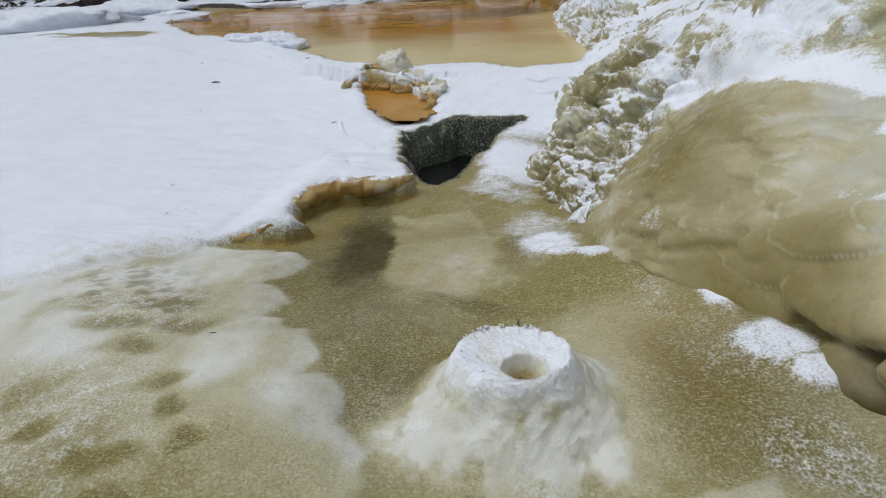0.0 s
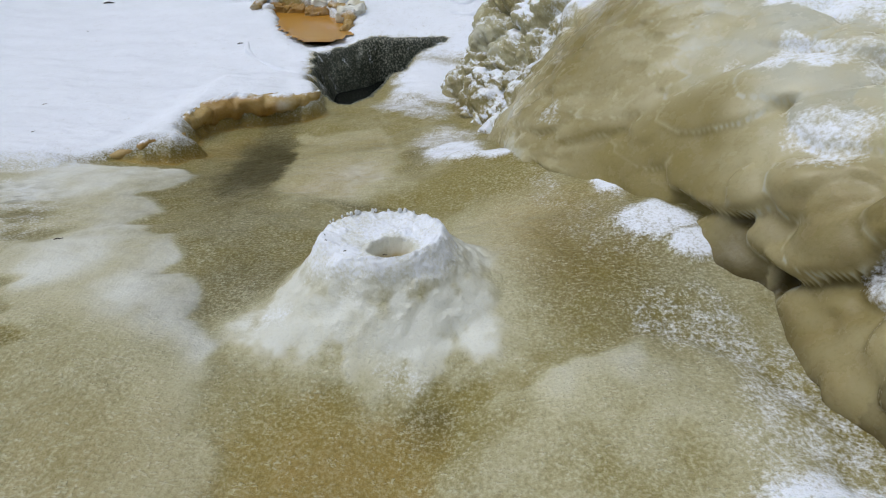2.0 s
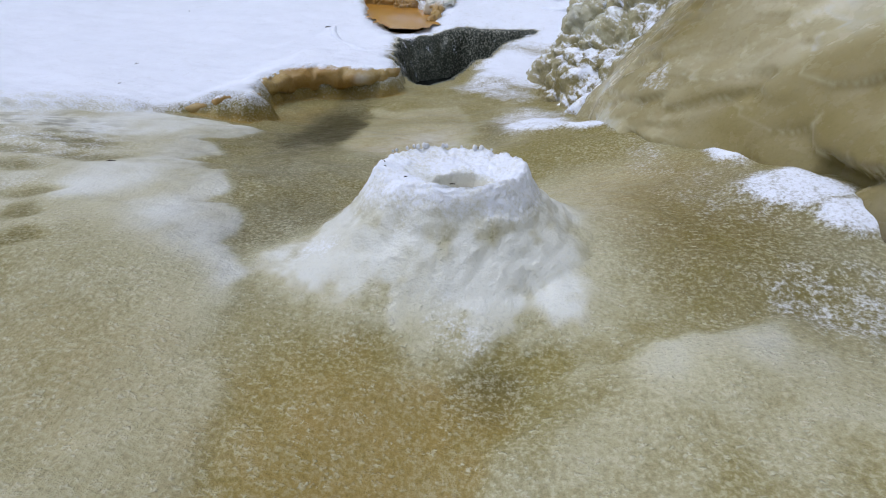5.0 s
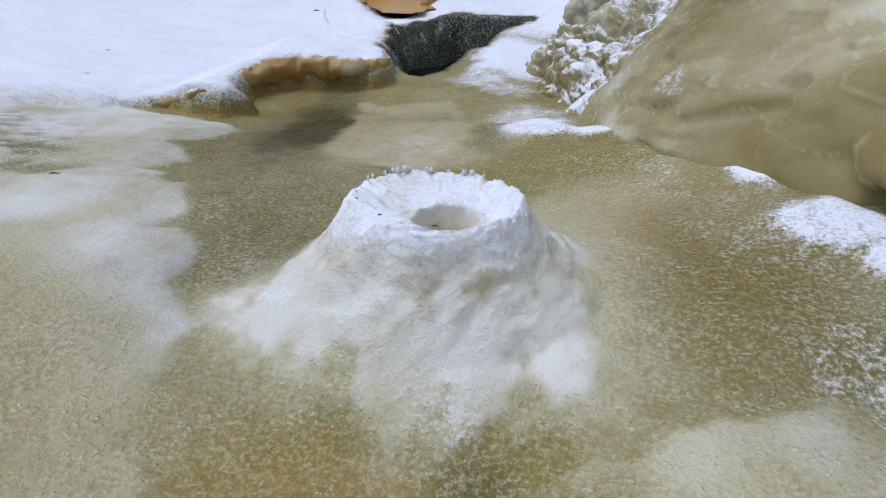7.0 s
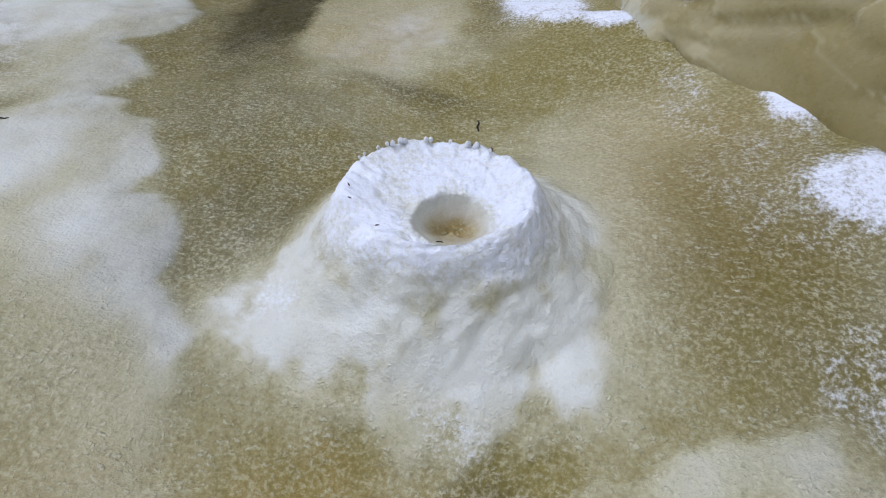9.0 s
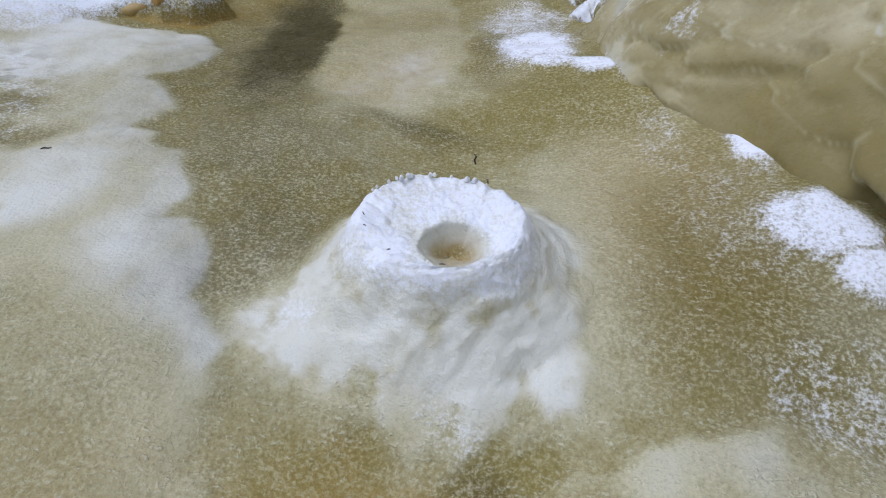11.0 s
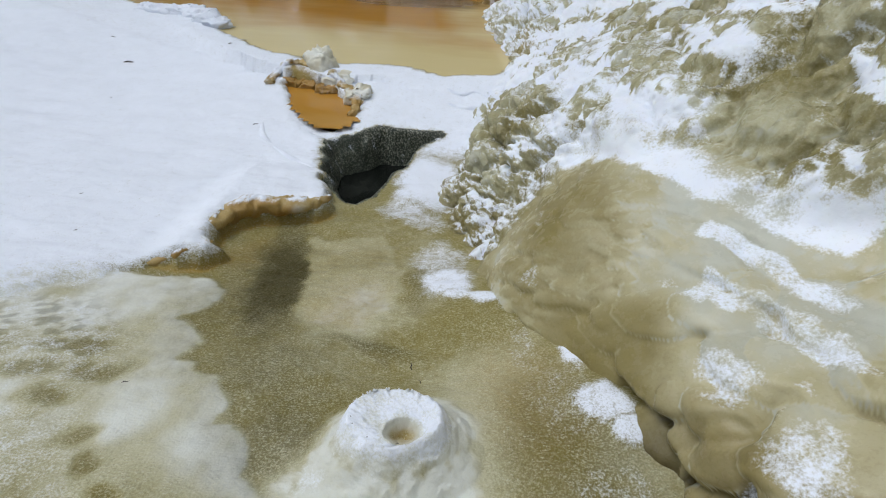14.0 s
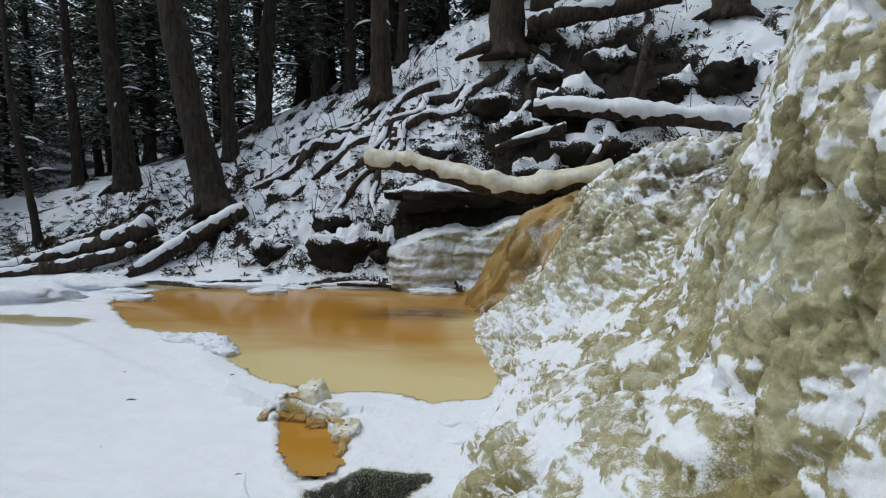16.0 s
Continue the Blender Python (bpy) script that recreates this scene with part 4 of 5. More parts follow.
streaks = fbm(V * np.array([1, 1, .35]) + V[:, ::-1] * .15, 6.5, 4, 98)
# milky mask also carries painted highlights along lobe and drip edges
milky = 0.22 + 0.36 * fbm(V, 4.5, 5, 93) + 0.10 * calm + 0.35 * (lobes - .6) + 0.40 * np.exp(-((lobes - .3) / .09) ** 2) * (1 - highfar) + 0.30 * np.exp(-((drips - .55) / .14) ** 2) * calm
# shade put into the colour of creases, fold gaps and the far hollow
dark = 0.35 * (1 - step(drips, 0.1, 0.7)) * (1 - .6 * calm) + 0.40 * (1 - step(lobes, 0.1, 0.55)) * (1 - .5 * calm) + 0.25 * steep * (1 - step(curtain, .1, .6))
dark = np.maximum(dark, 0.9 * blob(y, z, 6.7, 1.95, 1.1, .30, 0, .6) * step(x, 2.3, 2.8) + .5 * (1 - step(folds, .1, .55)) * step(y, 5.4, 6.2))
# tone differs per lobe; the pale lower rim is a painted highlight
milky = milky + low_wall * (.30 * (big_pick - .5) + .16 * (sm_pick - .5) + .22 * step(big_rim, .86, .97) * (big_down > 0))
milky = milky + (.24 * highfar + .25 * step(y, 5, 6)) * (1 - .5 * steep)
milky = milky * (1 - .5 * steep) + .48 * steep + .30 * steep * streaks
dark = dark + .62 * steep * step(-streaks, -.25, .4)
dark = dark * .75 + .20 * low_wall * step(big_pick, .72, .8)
amber = 0.42 * step(fbm(V, 2.0, 4, 94), 0.0, 0.8)
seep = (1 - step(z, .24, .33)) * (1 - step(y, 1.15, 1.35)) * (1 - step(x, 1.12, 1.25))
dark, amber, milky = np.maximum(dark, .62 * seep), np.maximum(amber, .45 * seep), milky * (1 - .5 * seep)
amber = np.maximum(amber, .35 * step(-z, -.25, .1))
# inside the smooth ice: lobes differ in depth; rim light and cleft shade are painted
sm_milk = .50 + .40 * fbm(V, 2.6, 4, 189) + .28 * step(z, .28, .55) + .34 * (l1_pick - .5) * (.35 + .65 * edgy) + .22 * (l2_pick - .5) * rugged + .16 * (l3_pick - .5) * rugged + .40 * step(l1_rim, .90, 1.0) * (l1_down > 0) * (.3 + edgy) + .25 * step(l2_rim, .88, 1.0) * (l2_down > 0) * rugged
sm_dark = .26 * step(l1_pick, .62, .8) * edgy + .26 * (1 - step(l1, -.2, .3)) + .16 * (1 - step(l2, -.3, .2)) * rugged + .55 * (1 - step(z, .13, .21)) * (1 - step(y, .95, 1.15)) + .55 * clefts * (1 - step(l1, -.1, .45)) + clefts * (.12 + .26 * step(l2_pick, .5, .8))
milky = milky * (1 - smooth) + sm_milk * smooth
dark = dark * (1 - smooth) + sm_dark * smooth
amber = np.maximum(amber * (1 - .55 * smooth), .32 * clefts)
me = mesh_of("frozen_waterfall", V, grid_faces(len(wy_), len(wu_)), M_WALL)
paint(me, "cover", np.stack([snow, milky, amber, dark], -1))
paint(me, "calm", np.stack([smooth, smooth, smooth, 1 + 0 * smooth], -1))
tagged(new("frozen_waterfall", me), "bulging tan ice of a frozen waterfall dusted with snow", "frozen waterfall", kind="structure")


CASCADE = {
    7.7: [(.9, -.3), (1.1, -.05), (1.5, .4), (1.8, .85), (2.05, 1.3), (2.4, 1.55), (3.4, 1.8), (4.4, 2.0)],
    8.1: [(.55, -.2), (.72, .1), (.98, .45), (1.2, .85), (1.42, 1.3), (2.0, 1.62), (3.0, 1.85), (4.4, 2.05)],
    8.6: [(.5, -.2), (.66, .12), (.9, .5), (1.15, .95), (1.44, 1.34), (2.1, 1.68), (3.0, 1.9), (4.4, 2.1)],
    9.1: [(.6, -.2), (.76, .15), (.98, .6), (1.2, 1.0), (1.5, 1.36), (2.2, 1.7), (3.0, 1.9), (4.4, 2.2)],
    9.7: [(1.3, -.3), (1.4, .2), (1.6, .6), (1.8, 1.0), (2.1, 1.3), (2.6, 1.6), (3.4, 1.9), (4.4, 2.2)],
}
cy_ = np.arange(7.7, 9.71, .03)
cu_ = np.linspace(0, 1, 120)
G = profile_sheet(CASCADE, cy_, cu_)
N = grid_normals(G)
P, Nf = G.reshape(-1, 3), N.reshape(-1, 3)
ridges = fbm(P * np.array([0.5, 3.0, 0.5]), 2.5, 3, 101)
V = P + Nf * (0.08 * ridges + 0.13 * (knobs(P * np.array([.35, 1, .35]), 4.0, 103) - .4) + .03 * (knobs(P, 14.0, 106) - .4))[:, None]
me = mesh_of("frozen_cascade", V, grid_faces(len(cy_), len(cu_)), M_LIP)
z = V[:, 2]
paint(me, "cover", np.stack([0.04 + 0.30 * fbm(V * np.array([.6, 2.2, .6]), 4, 3, 104) + .25 * step(-V[:, 1], -8.2, -7.9), 0.2 + 0 * z, 0.45 + 0.4 * fbm(V * np.array([.6, 2, .6]), 3.5, 4, 105), 0.32 + 0.5 * fbm(V * np.array([.6, 2, .6]), 3.0, 3, 107)], -1))
tagged(new("frozen_cascade", me), "brown tea-coloured cascade frozen over a rock step", "frozen waterfall", kind="structure")


# ---- the spring cone ----
def spring_cone():
    root = tagged(new("ice_cone"), "white frosted ice cone with an off-centre crater", "ice cone")
    cx, cy = .257, 1.036
    base = floor_at(cx, cy) - .02
    root.location = (cx, cy, base)
    n = 190
    ang = np.linspace(0, 2 * math.pi, n, endpoint=False)
    ca, sa = np.cos(ang), np.sin(ang)
    ring3 = np.stack([ca, sa, 0 * ang], -1)
    wob = fbm(ring3, 1.5, 3, 111)
    teeth = fbm(ring3, 11, 3, 112)
    crest_x = .112 * ca * (1 + .035 * wob)
    crest_y = .087 * sa * (1 + .05 * wob)
    crest_z = .236 - .010 * sa + .004 * wob
    bite = .003 * teeth + .003 * np.clip(sa, 0, 1) * knobs(ring3 * .112, 60, 115)
    front = step(-sa, -.1, .8)
    rows = []
    # flank, from the foot up to the crest
    reach = .225 * (1 + .12 * wob)
    for k in np.linspace(1, 0, 62) ** 1.6:
        dr = k * reach
        x, y = crest_x + ca * dr, crest_y + sa * dr
        ground = relief(x + cx, y + cy)[0]
        drum = np.interp(dr, [0, .004, .009, .014, .03, .055, .08, .12, .20], [1, .98, .92, .80, .50, .29, .16, .05, 0])
        slope = np.interp(dr, [0, .006, .014, .027, .05, .08, .12, .20], [1, .97, .89, .73, .50, .30, .12, 0])
        f = drum * (1 - front) + slope * front
        lumps = .11 * fbm(np.stack([x, y, 0 * x], -1), 13, 3, 118) * step(dr, .008, .03)
        rows.append(np.stack([x, y, ground + .0007 + (crest_z - ground) * np.clip(f * (1 + lumps), 0, 1.02) + bite * (1 - step(dr, .002, .012)) - .0025 * step(k + 0 * x, .985, 1.0)], -1))
    # shallow dish inside the crest, then the funnel of the crater
    hx, hy, hr = .281 - cx, 1.001 - cy, .046
    edge_x, edge_y = hx + hr * ca * (1 + .05 * wob), hy + hr * sa * (1 + .05 * wob)
    edge_z = .222 + .017 * step(-sa, -.3, 1)
    for k in np.linspace(0, 1, 26)[1:]:
        e = k ** .8
        rows.append(np.stack([crest_x * (1 - e) + edge_x * e, crest_y * (1 - e) + edge_y * e, crest_z + bite * (1 - step(np.array(k), .05, .25)) + (edge_z - crest_z) * step(np.array(k), .1, 1) - .004 * math.sin(k * math.pi) * np.clip(sa + .6, 0, 1)], -1))
    for k in np.linspace(0, 1, 22)[1:]:
        rr = 1 - k
        rows.append(np.stack([hx + (edge_x - hx) * rr, hy + .012 * k + (edge_y - hy) * rr, edge_z - .046 * (1 - rr ** 1.6) - .002 * math.sin(min(k * 4, 1) * math.pi / 2)], -1))
    v = np.array(rows).reshape(-1, 3)
    crown = np.repeat(np.r_[np.linspace(1, 0, 62) ** 1.6, np.zeros(46)], n)
    inner = np.repeat(np.r_[np.zeros(62), np.linspace(0, 1, 26)[1:], np.ones(21)], n)
    depth = np.repeat(np.r_[np.zeros(87), np.linspace(0, 1, 22)[1:]], n)
    fine_ = (.0036 * fbm(v, 34, 4, 113) + .0030 * (knobs(v, 75, 114) - .4)) * (1 - step(crown, .3, .7)) * (1 - .8 * step(depth, 0, .2))
    v[:, 2] += fine_
    v[:, :2] *= (1 + 2.0 * fine_ * (inner < .2))[:, None]
    lay = relief(v[:, 0] + cx, v[:, 1] + cy)[1]
    v[:, 2] -= base
    me = mesh_of("cone_body", v, grid_faces(108, n, True), M_GROUND)
    height = (v[:, 2] + base - .115) / .12
    white = np.clip(.08 + .78 * step(height, .35, 1.0) + .24 * fbm(v, 18, 4, 116), 0, 1) * (1 - step(depth, .0, .22)) * (1 - .45 * step(inner, .7, 1))
    green = step(fbm(v, 20, 4, 117), .0, .7) * step(.85 - height, 0, .3)
    tan = step(depth, .0, .6)
    own = np.stack([white * (.42 + .46 * step(height, .2, .8)), .98 + .14 * fbm(v, 45, 3, 123) - .34 * green - .10 * tan, .62 * tan + .20 * step(inner, .85, 1) * (1 - tan) + .10 * step(depth, .7, 1), .06 * green], -1)
    blend = step(crown + .10 * fbm(v, 24, 3, 124), .10, .52)[:, None]
    paint(me, "cover", own * (1 - blend) + lay * blend)
    part("cone_body", me, root)
    bead = np.random.RandomState(8)
    for i, deg in enumerate((70, 76, 88, 101, 104, 118, 121, 127, 131, 138, 60, 150, 155)):
        c_, s_ = math.cos(radians(deg)), math.sin(radians(deg))
        r = .0018 + .0028 * bead.rand()
        part("frozen_drop", mesh_of("frozen_drop", *lump((.113 * c_, .088 * s_, .238 - .010 * s_ - base + .003 + .003 * bead.rand()), (r, r, r * 1.3), i, .2, 3, 6), M_FROSTED), root)
    for i, (x, y, z, size, turn) in enumerate(((-.102, -.012, .240, .006, 130), (-.094, -.034, .243, .005, 160), (-.052, -.070, .246, .005, 20), (.02, -.082, .247, .008, 5), (.106, -.02, .238, .008, 80), (.035, .084, .232, .007, 40))):
        q = np.array([(-.5, 0, 0), (0, .1, .1), (.5, 0, 0)]) * size
        q = np.stack([q[:, 0] * math.cos(radians(turn)), q[:, 0] * math.sin(radians(turn)), q[:, 2]], -1) + (x, y, z + .002 - base)
        part("dark_speck", mesh_of("dark_speck", *tube(smooth_line(q, 5), [.0006, .0009, .0005], 5), M_LOG), root, "dark speck of grit on the rim")


spring_cone()


# ---- woods, logs and rocks on the bank ----
def capped(line, radii, name, bark, label, category, snow=0.55, snow_mat=None, thick=0.5, group="", sides=12, n=40, seed=1, wide=0.85):
    """A fallen log or root with a cap of snow along its top."""
    line = smooth_line(line, n)
    line = line + 0.02 * np.stack([fbm(line, 2, 2, seed), fbm(line, 2, 2, seed + 1), fbm(line, 2, 2, seed + 2)], -1)
    rr = np.interp(np.linspace(0, 1, n), np.linspace(0, 1, len(radii)), radii)
    root = tagged(new(name), label, category, group)
    root.location = line[0]
    part("trunk", mesh_of(name, *(lambda v, f: (v - line[0], f))(*tube(line, rr, sides, 0.18, 5, seed)), bark), root)
    if snow:
        lift = line + np.array([0, 0, 1.0]) * (rr * thick)[:, None]
        gap = 1 - (0.75 if wide < 1 else 0.25) * step(fbm(line, 2.0, 3, seed + 9), 0.35, 0.7)
        cap = rr * wide * gap * (1 + 0.25 * fbm(line, 4, 3, seed + 5))
        part("snow_cap", mesh_of("snow_cap", *(lambda v, f: (v - line[0], f))(*tube(lift, cap, sides, 0.22, 7, seed + 3, 0.75)), snow_mat or M_SNOW), root, "snow lying along the top")
    return root


LOGS = [
    ("fallen_log", [(-8.9, 10.2, .22), (-7.6, 10.5, .55), (-6.7, 10.8, .85), (-6.2, 11.0, 1.1)], [.13, .16, .19, .24], M_LOG, "dark wet fallen log with snow on top, beside the pool", .5, M_SNOW),
    ("fallen_log", [(-9.2, 10.0, .12), (-8.0, 10.1, .25), (-6.9, 10.3, .45), (-6.3, 10.6, .65)], [.08, .11, .14, .12], M_LOG, "half-buried dark log at the edge of the pool", .5, M_SNOW),
    ("fallen_log", [(-6.2, 9.9, .08), (-5.6, 10.4, .55), (-5.0, 10.9, 1.0), (-4.35, 11.4, 1.45)], [.13, .15, .16, .17], M_LOG, "snow-topped log leaning from the pool to a tree", .5, M_SNOW),
    ("iced_log", [(-1.25, 9.6, 2.36), (-.5, 9.45, 2.28), (.15, 9.3, 2.13), (.8, 9.1, 1.95), (1.3, 9.0, 1.82), (2.0, 8.9, 1.95), (2.8, 8.75, 2.05)], [.13, .15, .15, .16, .17, .17, .17], M_LOG, "fallen log under a thick cream coat of iced snow", .5, M_CRUST),
    ("snowy_log", [(1.85, 11.0, 3.5), (3.0, 10.6, 3.38), (4.4, 10.0, 3.15), (5.9, 9.5, 2.95)], [.15, .16, .17, .18], M_LOG, "long straight fallen log buried in white snow", .5, M_SNOW),
    ("fallen_branch", [(1.05, 10.6, 2.66), (1.7, 10.6, 2.86), (2.4, 10.6, 3.08)], [.06, .09, .08], M_LOG, "short snow-topped branch lying against the bank", .5, M_SNOW),
    ("fallen_branch", [(2.6, 10.2, 2.0), (2.85, 10.2, 2.4), (3.08, 10.2, 2.75)], [.09, .10, .09], M_LOG, "broken snowy branch end sticking up", .6, M_SNOW),
    ("dead_pole", [(3.6, 10.9, 3.2), (3.85, 11.0, 3.9), (4.0, 11.2, 4.5), (4.25, 11.5, 5.1)], [.10, .09, .08, .07], M_BARK_RED, "reddish-brown dead pole leaning on the bank", 0, None),
    ("fallen_log", [(1.9, 13.2, 5.75), (3.0, 13.0, 5.95), (4.2, 12.9, 6.1), (5.3, 12.8, 6.3)], [.22, .22, .2, .2], M_LOG, "dark fallen log across the top of the bank", .4, M_SNOW),
    ("fallen_branch", [(-5.2, 9.95, .08), (-4.4, 9.85, .08), (-3.4, 9.9, .12)], [.04, .05, .03], M_LOG, "thin branch frozen in at the far shore", .5, M_SNOW),
    ("fallen_branch", [(-1.9, 9.75, .10), (-1.2, 9.65, .11), (-.7, 9.6, .10)], [.04, .05, .03], M_LOG, "snowy stick at the edge of the pool", .5, M_SNOW),
]
for i, (name, line, radii, bark, label, cap, mat) in enumerate(LOGS):
    fat = 1.45 if mat is M_CRUST else (1.4 if name == "snowy_log" else .95)
    capped(line, radii, name, bark, label, "log" if "log" in name else "branch", cap, mat, 0.42 if fat > 1 else .5, seed=200 + i * 11, wide=fat)

# roots running down the bank from the crest
rng = np.random.RandomState(4)
for i, (a, b, r) in enumerate([((1.2, 13.2), (-1.6, 11.6), .13), ((.6, 13.3), (-2.6, 11.7), .14), ((-.2, 13.4), (-3.6, 12.0), .13), ((-1.5, 13.8), (-4.6, 12.4), .15), ((-1.8, 13.9), (-4.2, 13.2), .11), ((-.6, 12.4), (-2.7, 11.0), .10), ((-1.0, 12.6), (-1.5, 10.9), .09), ((-2.2, 13.6), (-5.0, 13.6), .10), ((2.2, 13.0), (1.2, 11.4), .09)]):
    t = np.linspace(0, 1, 8)
    px = a[0] + (b[0] - a[0]) * t + rng.uniform(-.22, .22, 8)
    py = a[1] + (b[1] - a[1]) * t + rng.uniform(-.22, .22, 8)
    pz = [floor_at(u, v) - .01 for u, v in zip(px, py)]
    capped(list(zip(px, py, pz)), [r, r, r * .9, r * .5], "tree_root", M_LOG, "dark exposed root with a ridge of snow", "root", .5, None, .75, "roots on the bank", 10, 36, 300 + i * 7, .8)


# rocks
def boulder(i, c, radii, cap, name="boulder", label="dark wet rock half covered in snow"):
    root = tagged(new(name), label, "rock", "rocks on the bank")
    root.location = c
    v, f = lump((0, 0, 0), radii, i, .42, 2.6, 22)
    v += (.16 * fbm(v, 3.5, 4, i + 3) - .16 * np.abs(fbm(v, 2.2, 3, i + 6)))[:, None] * v / np.linalg.norm(v, axis=1)[:, None]
    me = mesh_of("rock", v, f, M_BANK)
    nrm = v / (np.array(radii) ** 2)
    nrm /= np.linalg.norm(nrm, axis=1)[:, None]
    dust = .78 * step(nrm[:, 2], .05, .75) + .42 * fbm(v + np.array(c), 4.0, 4, i + 8) - .06
    paint(me, "cover", np.stack([dust, .3 + 0 * dust, 0 * dust, .8 + 0 * dust], -1))
    part("rock", me, root)
    if cap:
        v2, f2 = v, f
        keep = np.repeat(np.linspace(0, math.pi, 22) < .8, 44)
        w = v2 * np.array([.99, .99, 1.0]) + np.array([0, 0, .012])
        w[:, 2] += 0.05 * fbm(w, 5, 4, i + 5)
        faces = [q for q in f2 if keep[list(q)].all()]
        used = sorted({k for q in faces for k in q})
        at = {k: j for j, k in enumerate(used)}
        part("snow_cap", mesh_of("snow_cap", w[used], [tuple(at[k] for k in q) for q in faces], M_SNOW), root, "snow on the top")


boulder(1, (.3, 10.72, 1.75), (1.35, .62, .34), True, "rock_ledge", "overhanging dark rock ledge with snow on top")
boulder(2, (-1.9, 10.4, .62), (.6, .45, .5), True)
boulder(3, (-2.3, 11.0, 1.15), (.35, .3, .3), True)
boulder(4, (-1.05, 10.25, .62), (.3, .3, .42), True)
boulder(5, (1.6, 11.6, 2.95), (.6, .5, .55), True)
boulder(6, (2.7, 11.9, 3.55), (.7, .5, .6), True)
boulder(7, (3.3, 11.2, 3.1), (.55, .4, .5), False)
boulder(8, (4.9, 11.4, 3.8), (.5, .4, .45), True)
boulder(9, (1.0, 12.3, 3.7), (.5, .4, .4), True)
boulder(10, (.0, 11.6, 2.6), (.55, .4, .35), True)
boulder(11, (2.3, 12.8, 4.4), (.5, .4, .4), True)
boulder(12, (3.8, 12.4, 4.6), (.6, .4, .5), False)
boulder(13, (5.6, 11.0, 4.1), (.6, .5, .5), True)
boulder(14, (2.0, 10.7, 2.0), (.8, .35, .5), False)
boulder(15, (3.2, 10.6, 2.4), (.9, .35, .55), False)
boulder(16, (-3.6, 10.6, .55), (.35, .3, .3), True)

# clods of leaf litter and small stones breaking through the snow of the bank
def tufts(count, box, seed):
    """Clumps of dead leaves: a few curled dark blades each."""
    r = np.random.RandomState(seed)
    xs, ys = r.uniform(box[0], box[1], count), r.uniform(box[2], box[3], count)
    zs = relief(xs, ys)[0]
    verts, faces = [], []
    for x, y, z in zip(xs, ys, zs):
        size = r.uniform(.03, .11)
        for k in range(r.randint(5, 11)):
            a, tilt = r.uniform(0, 6.28), r.uniform(.1, .9)
            out = np.array([math.cos(a), math.sin(a), tilt]) * size * r.uniform(.5, 1.6)
            side = np.array([-math.sin(a), math.cos(a), r.uniform(-.3, .3)]) * size * r.uniform(.2, .5)
            c = np.array([x, y, z - .01]) + r.normal(0, size * .5, 3) * (1, 1, .1)
            n = len(verts)
            verts += [c, c + out * .55 + side, c + out + (0, 0, -.2 * size), c + out * .55 - side, c + out * .5 + (0, 0, .15 * size)]
            faces += [(n, n + 1, n + 4), (n + 1, n + 2, n + 4), (n + 2, n + 3, n + 4), (n + 3, n, n + 4)]
    return np.array(verts), faces


litter = [tufts(1300, (-9.5, 6.5, 10.0, 14.5), 61), tufts(900, (-13, -5, 10.4, 15), 62), tufts(500, (-2.5, 1.2, 10.0, 12.5), 63)]
tagged(new("leaf_litter", mesh_of("leaf_litter", *joined(litter), M_LITTER, False)), "dark clumps of dead leaves showing through snow", "leaf litter", kind="stuff")


def twigs(count, box, name, label):
    """Thin bare stems standing and lying on the bank."""
    out = []
    xs = rng.uniform(box[0], box[1], count)
    ys = rng.uniform(box[2], box[3], count)
    zs = relief(xs, ys)[0]
    for i in range(count):
        a = rng.uniform(0, 6.28)
        h = rng.uniform(.15, .8)
        l = rng.uniform(.1, .7)
        p = np.array([xs[i], ys[i], zs[i]])
        q = p + np.array([l * math.cos(a), l * math.sin(a), h])
        m = (p + q) / 2 + np.array([0, 0, .1])
        out.append(tube(smooth_line([p, m, q], 5), [.012, .008, .004], 4, caps=False))
    tagged(new(name, mesh_of(name, *joined(out), M_LOG)), label, "twigs", kind="stuff")


twigs(240, (-10, 6, 10, 14.5), "bare_twigs", "thin bare twigs poking out of the snowy bank")


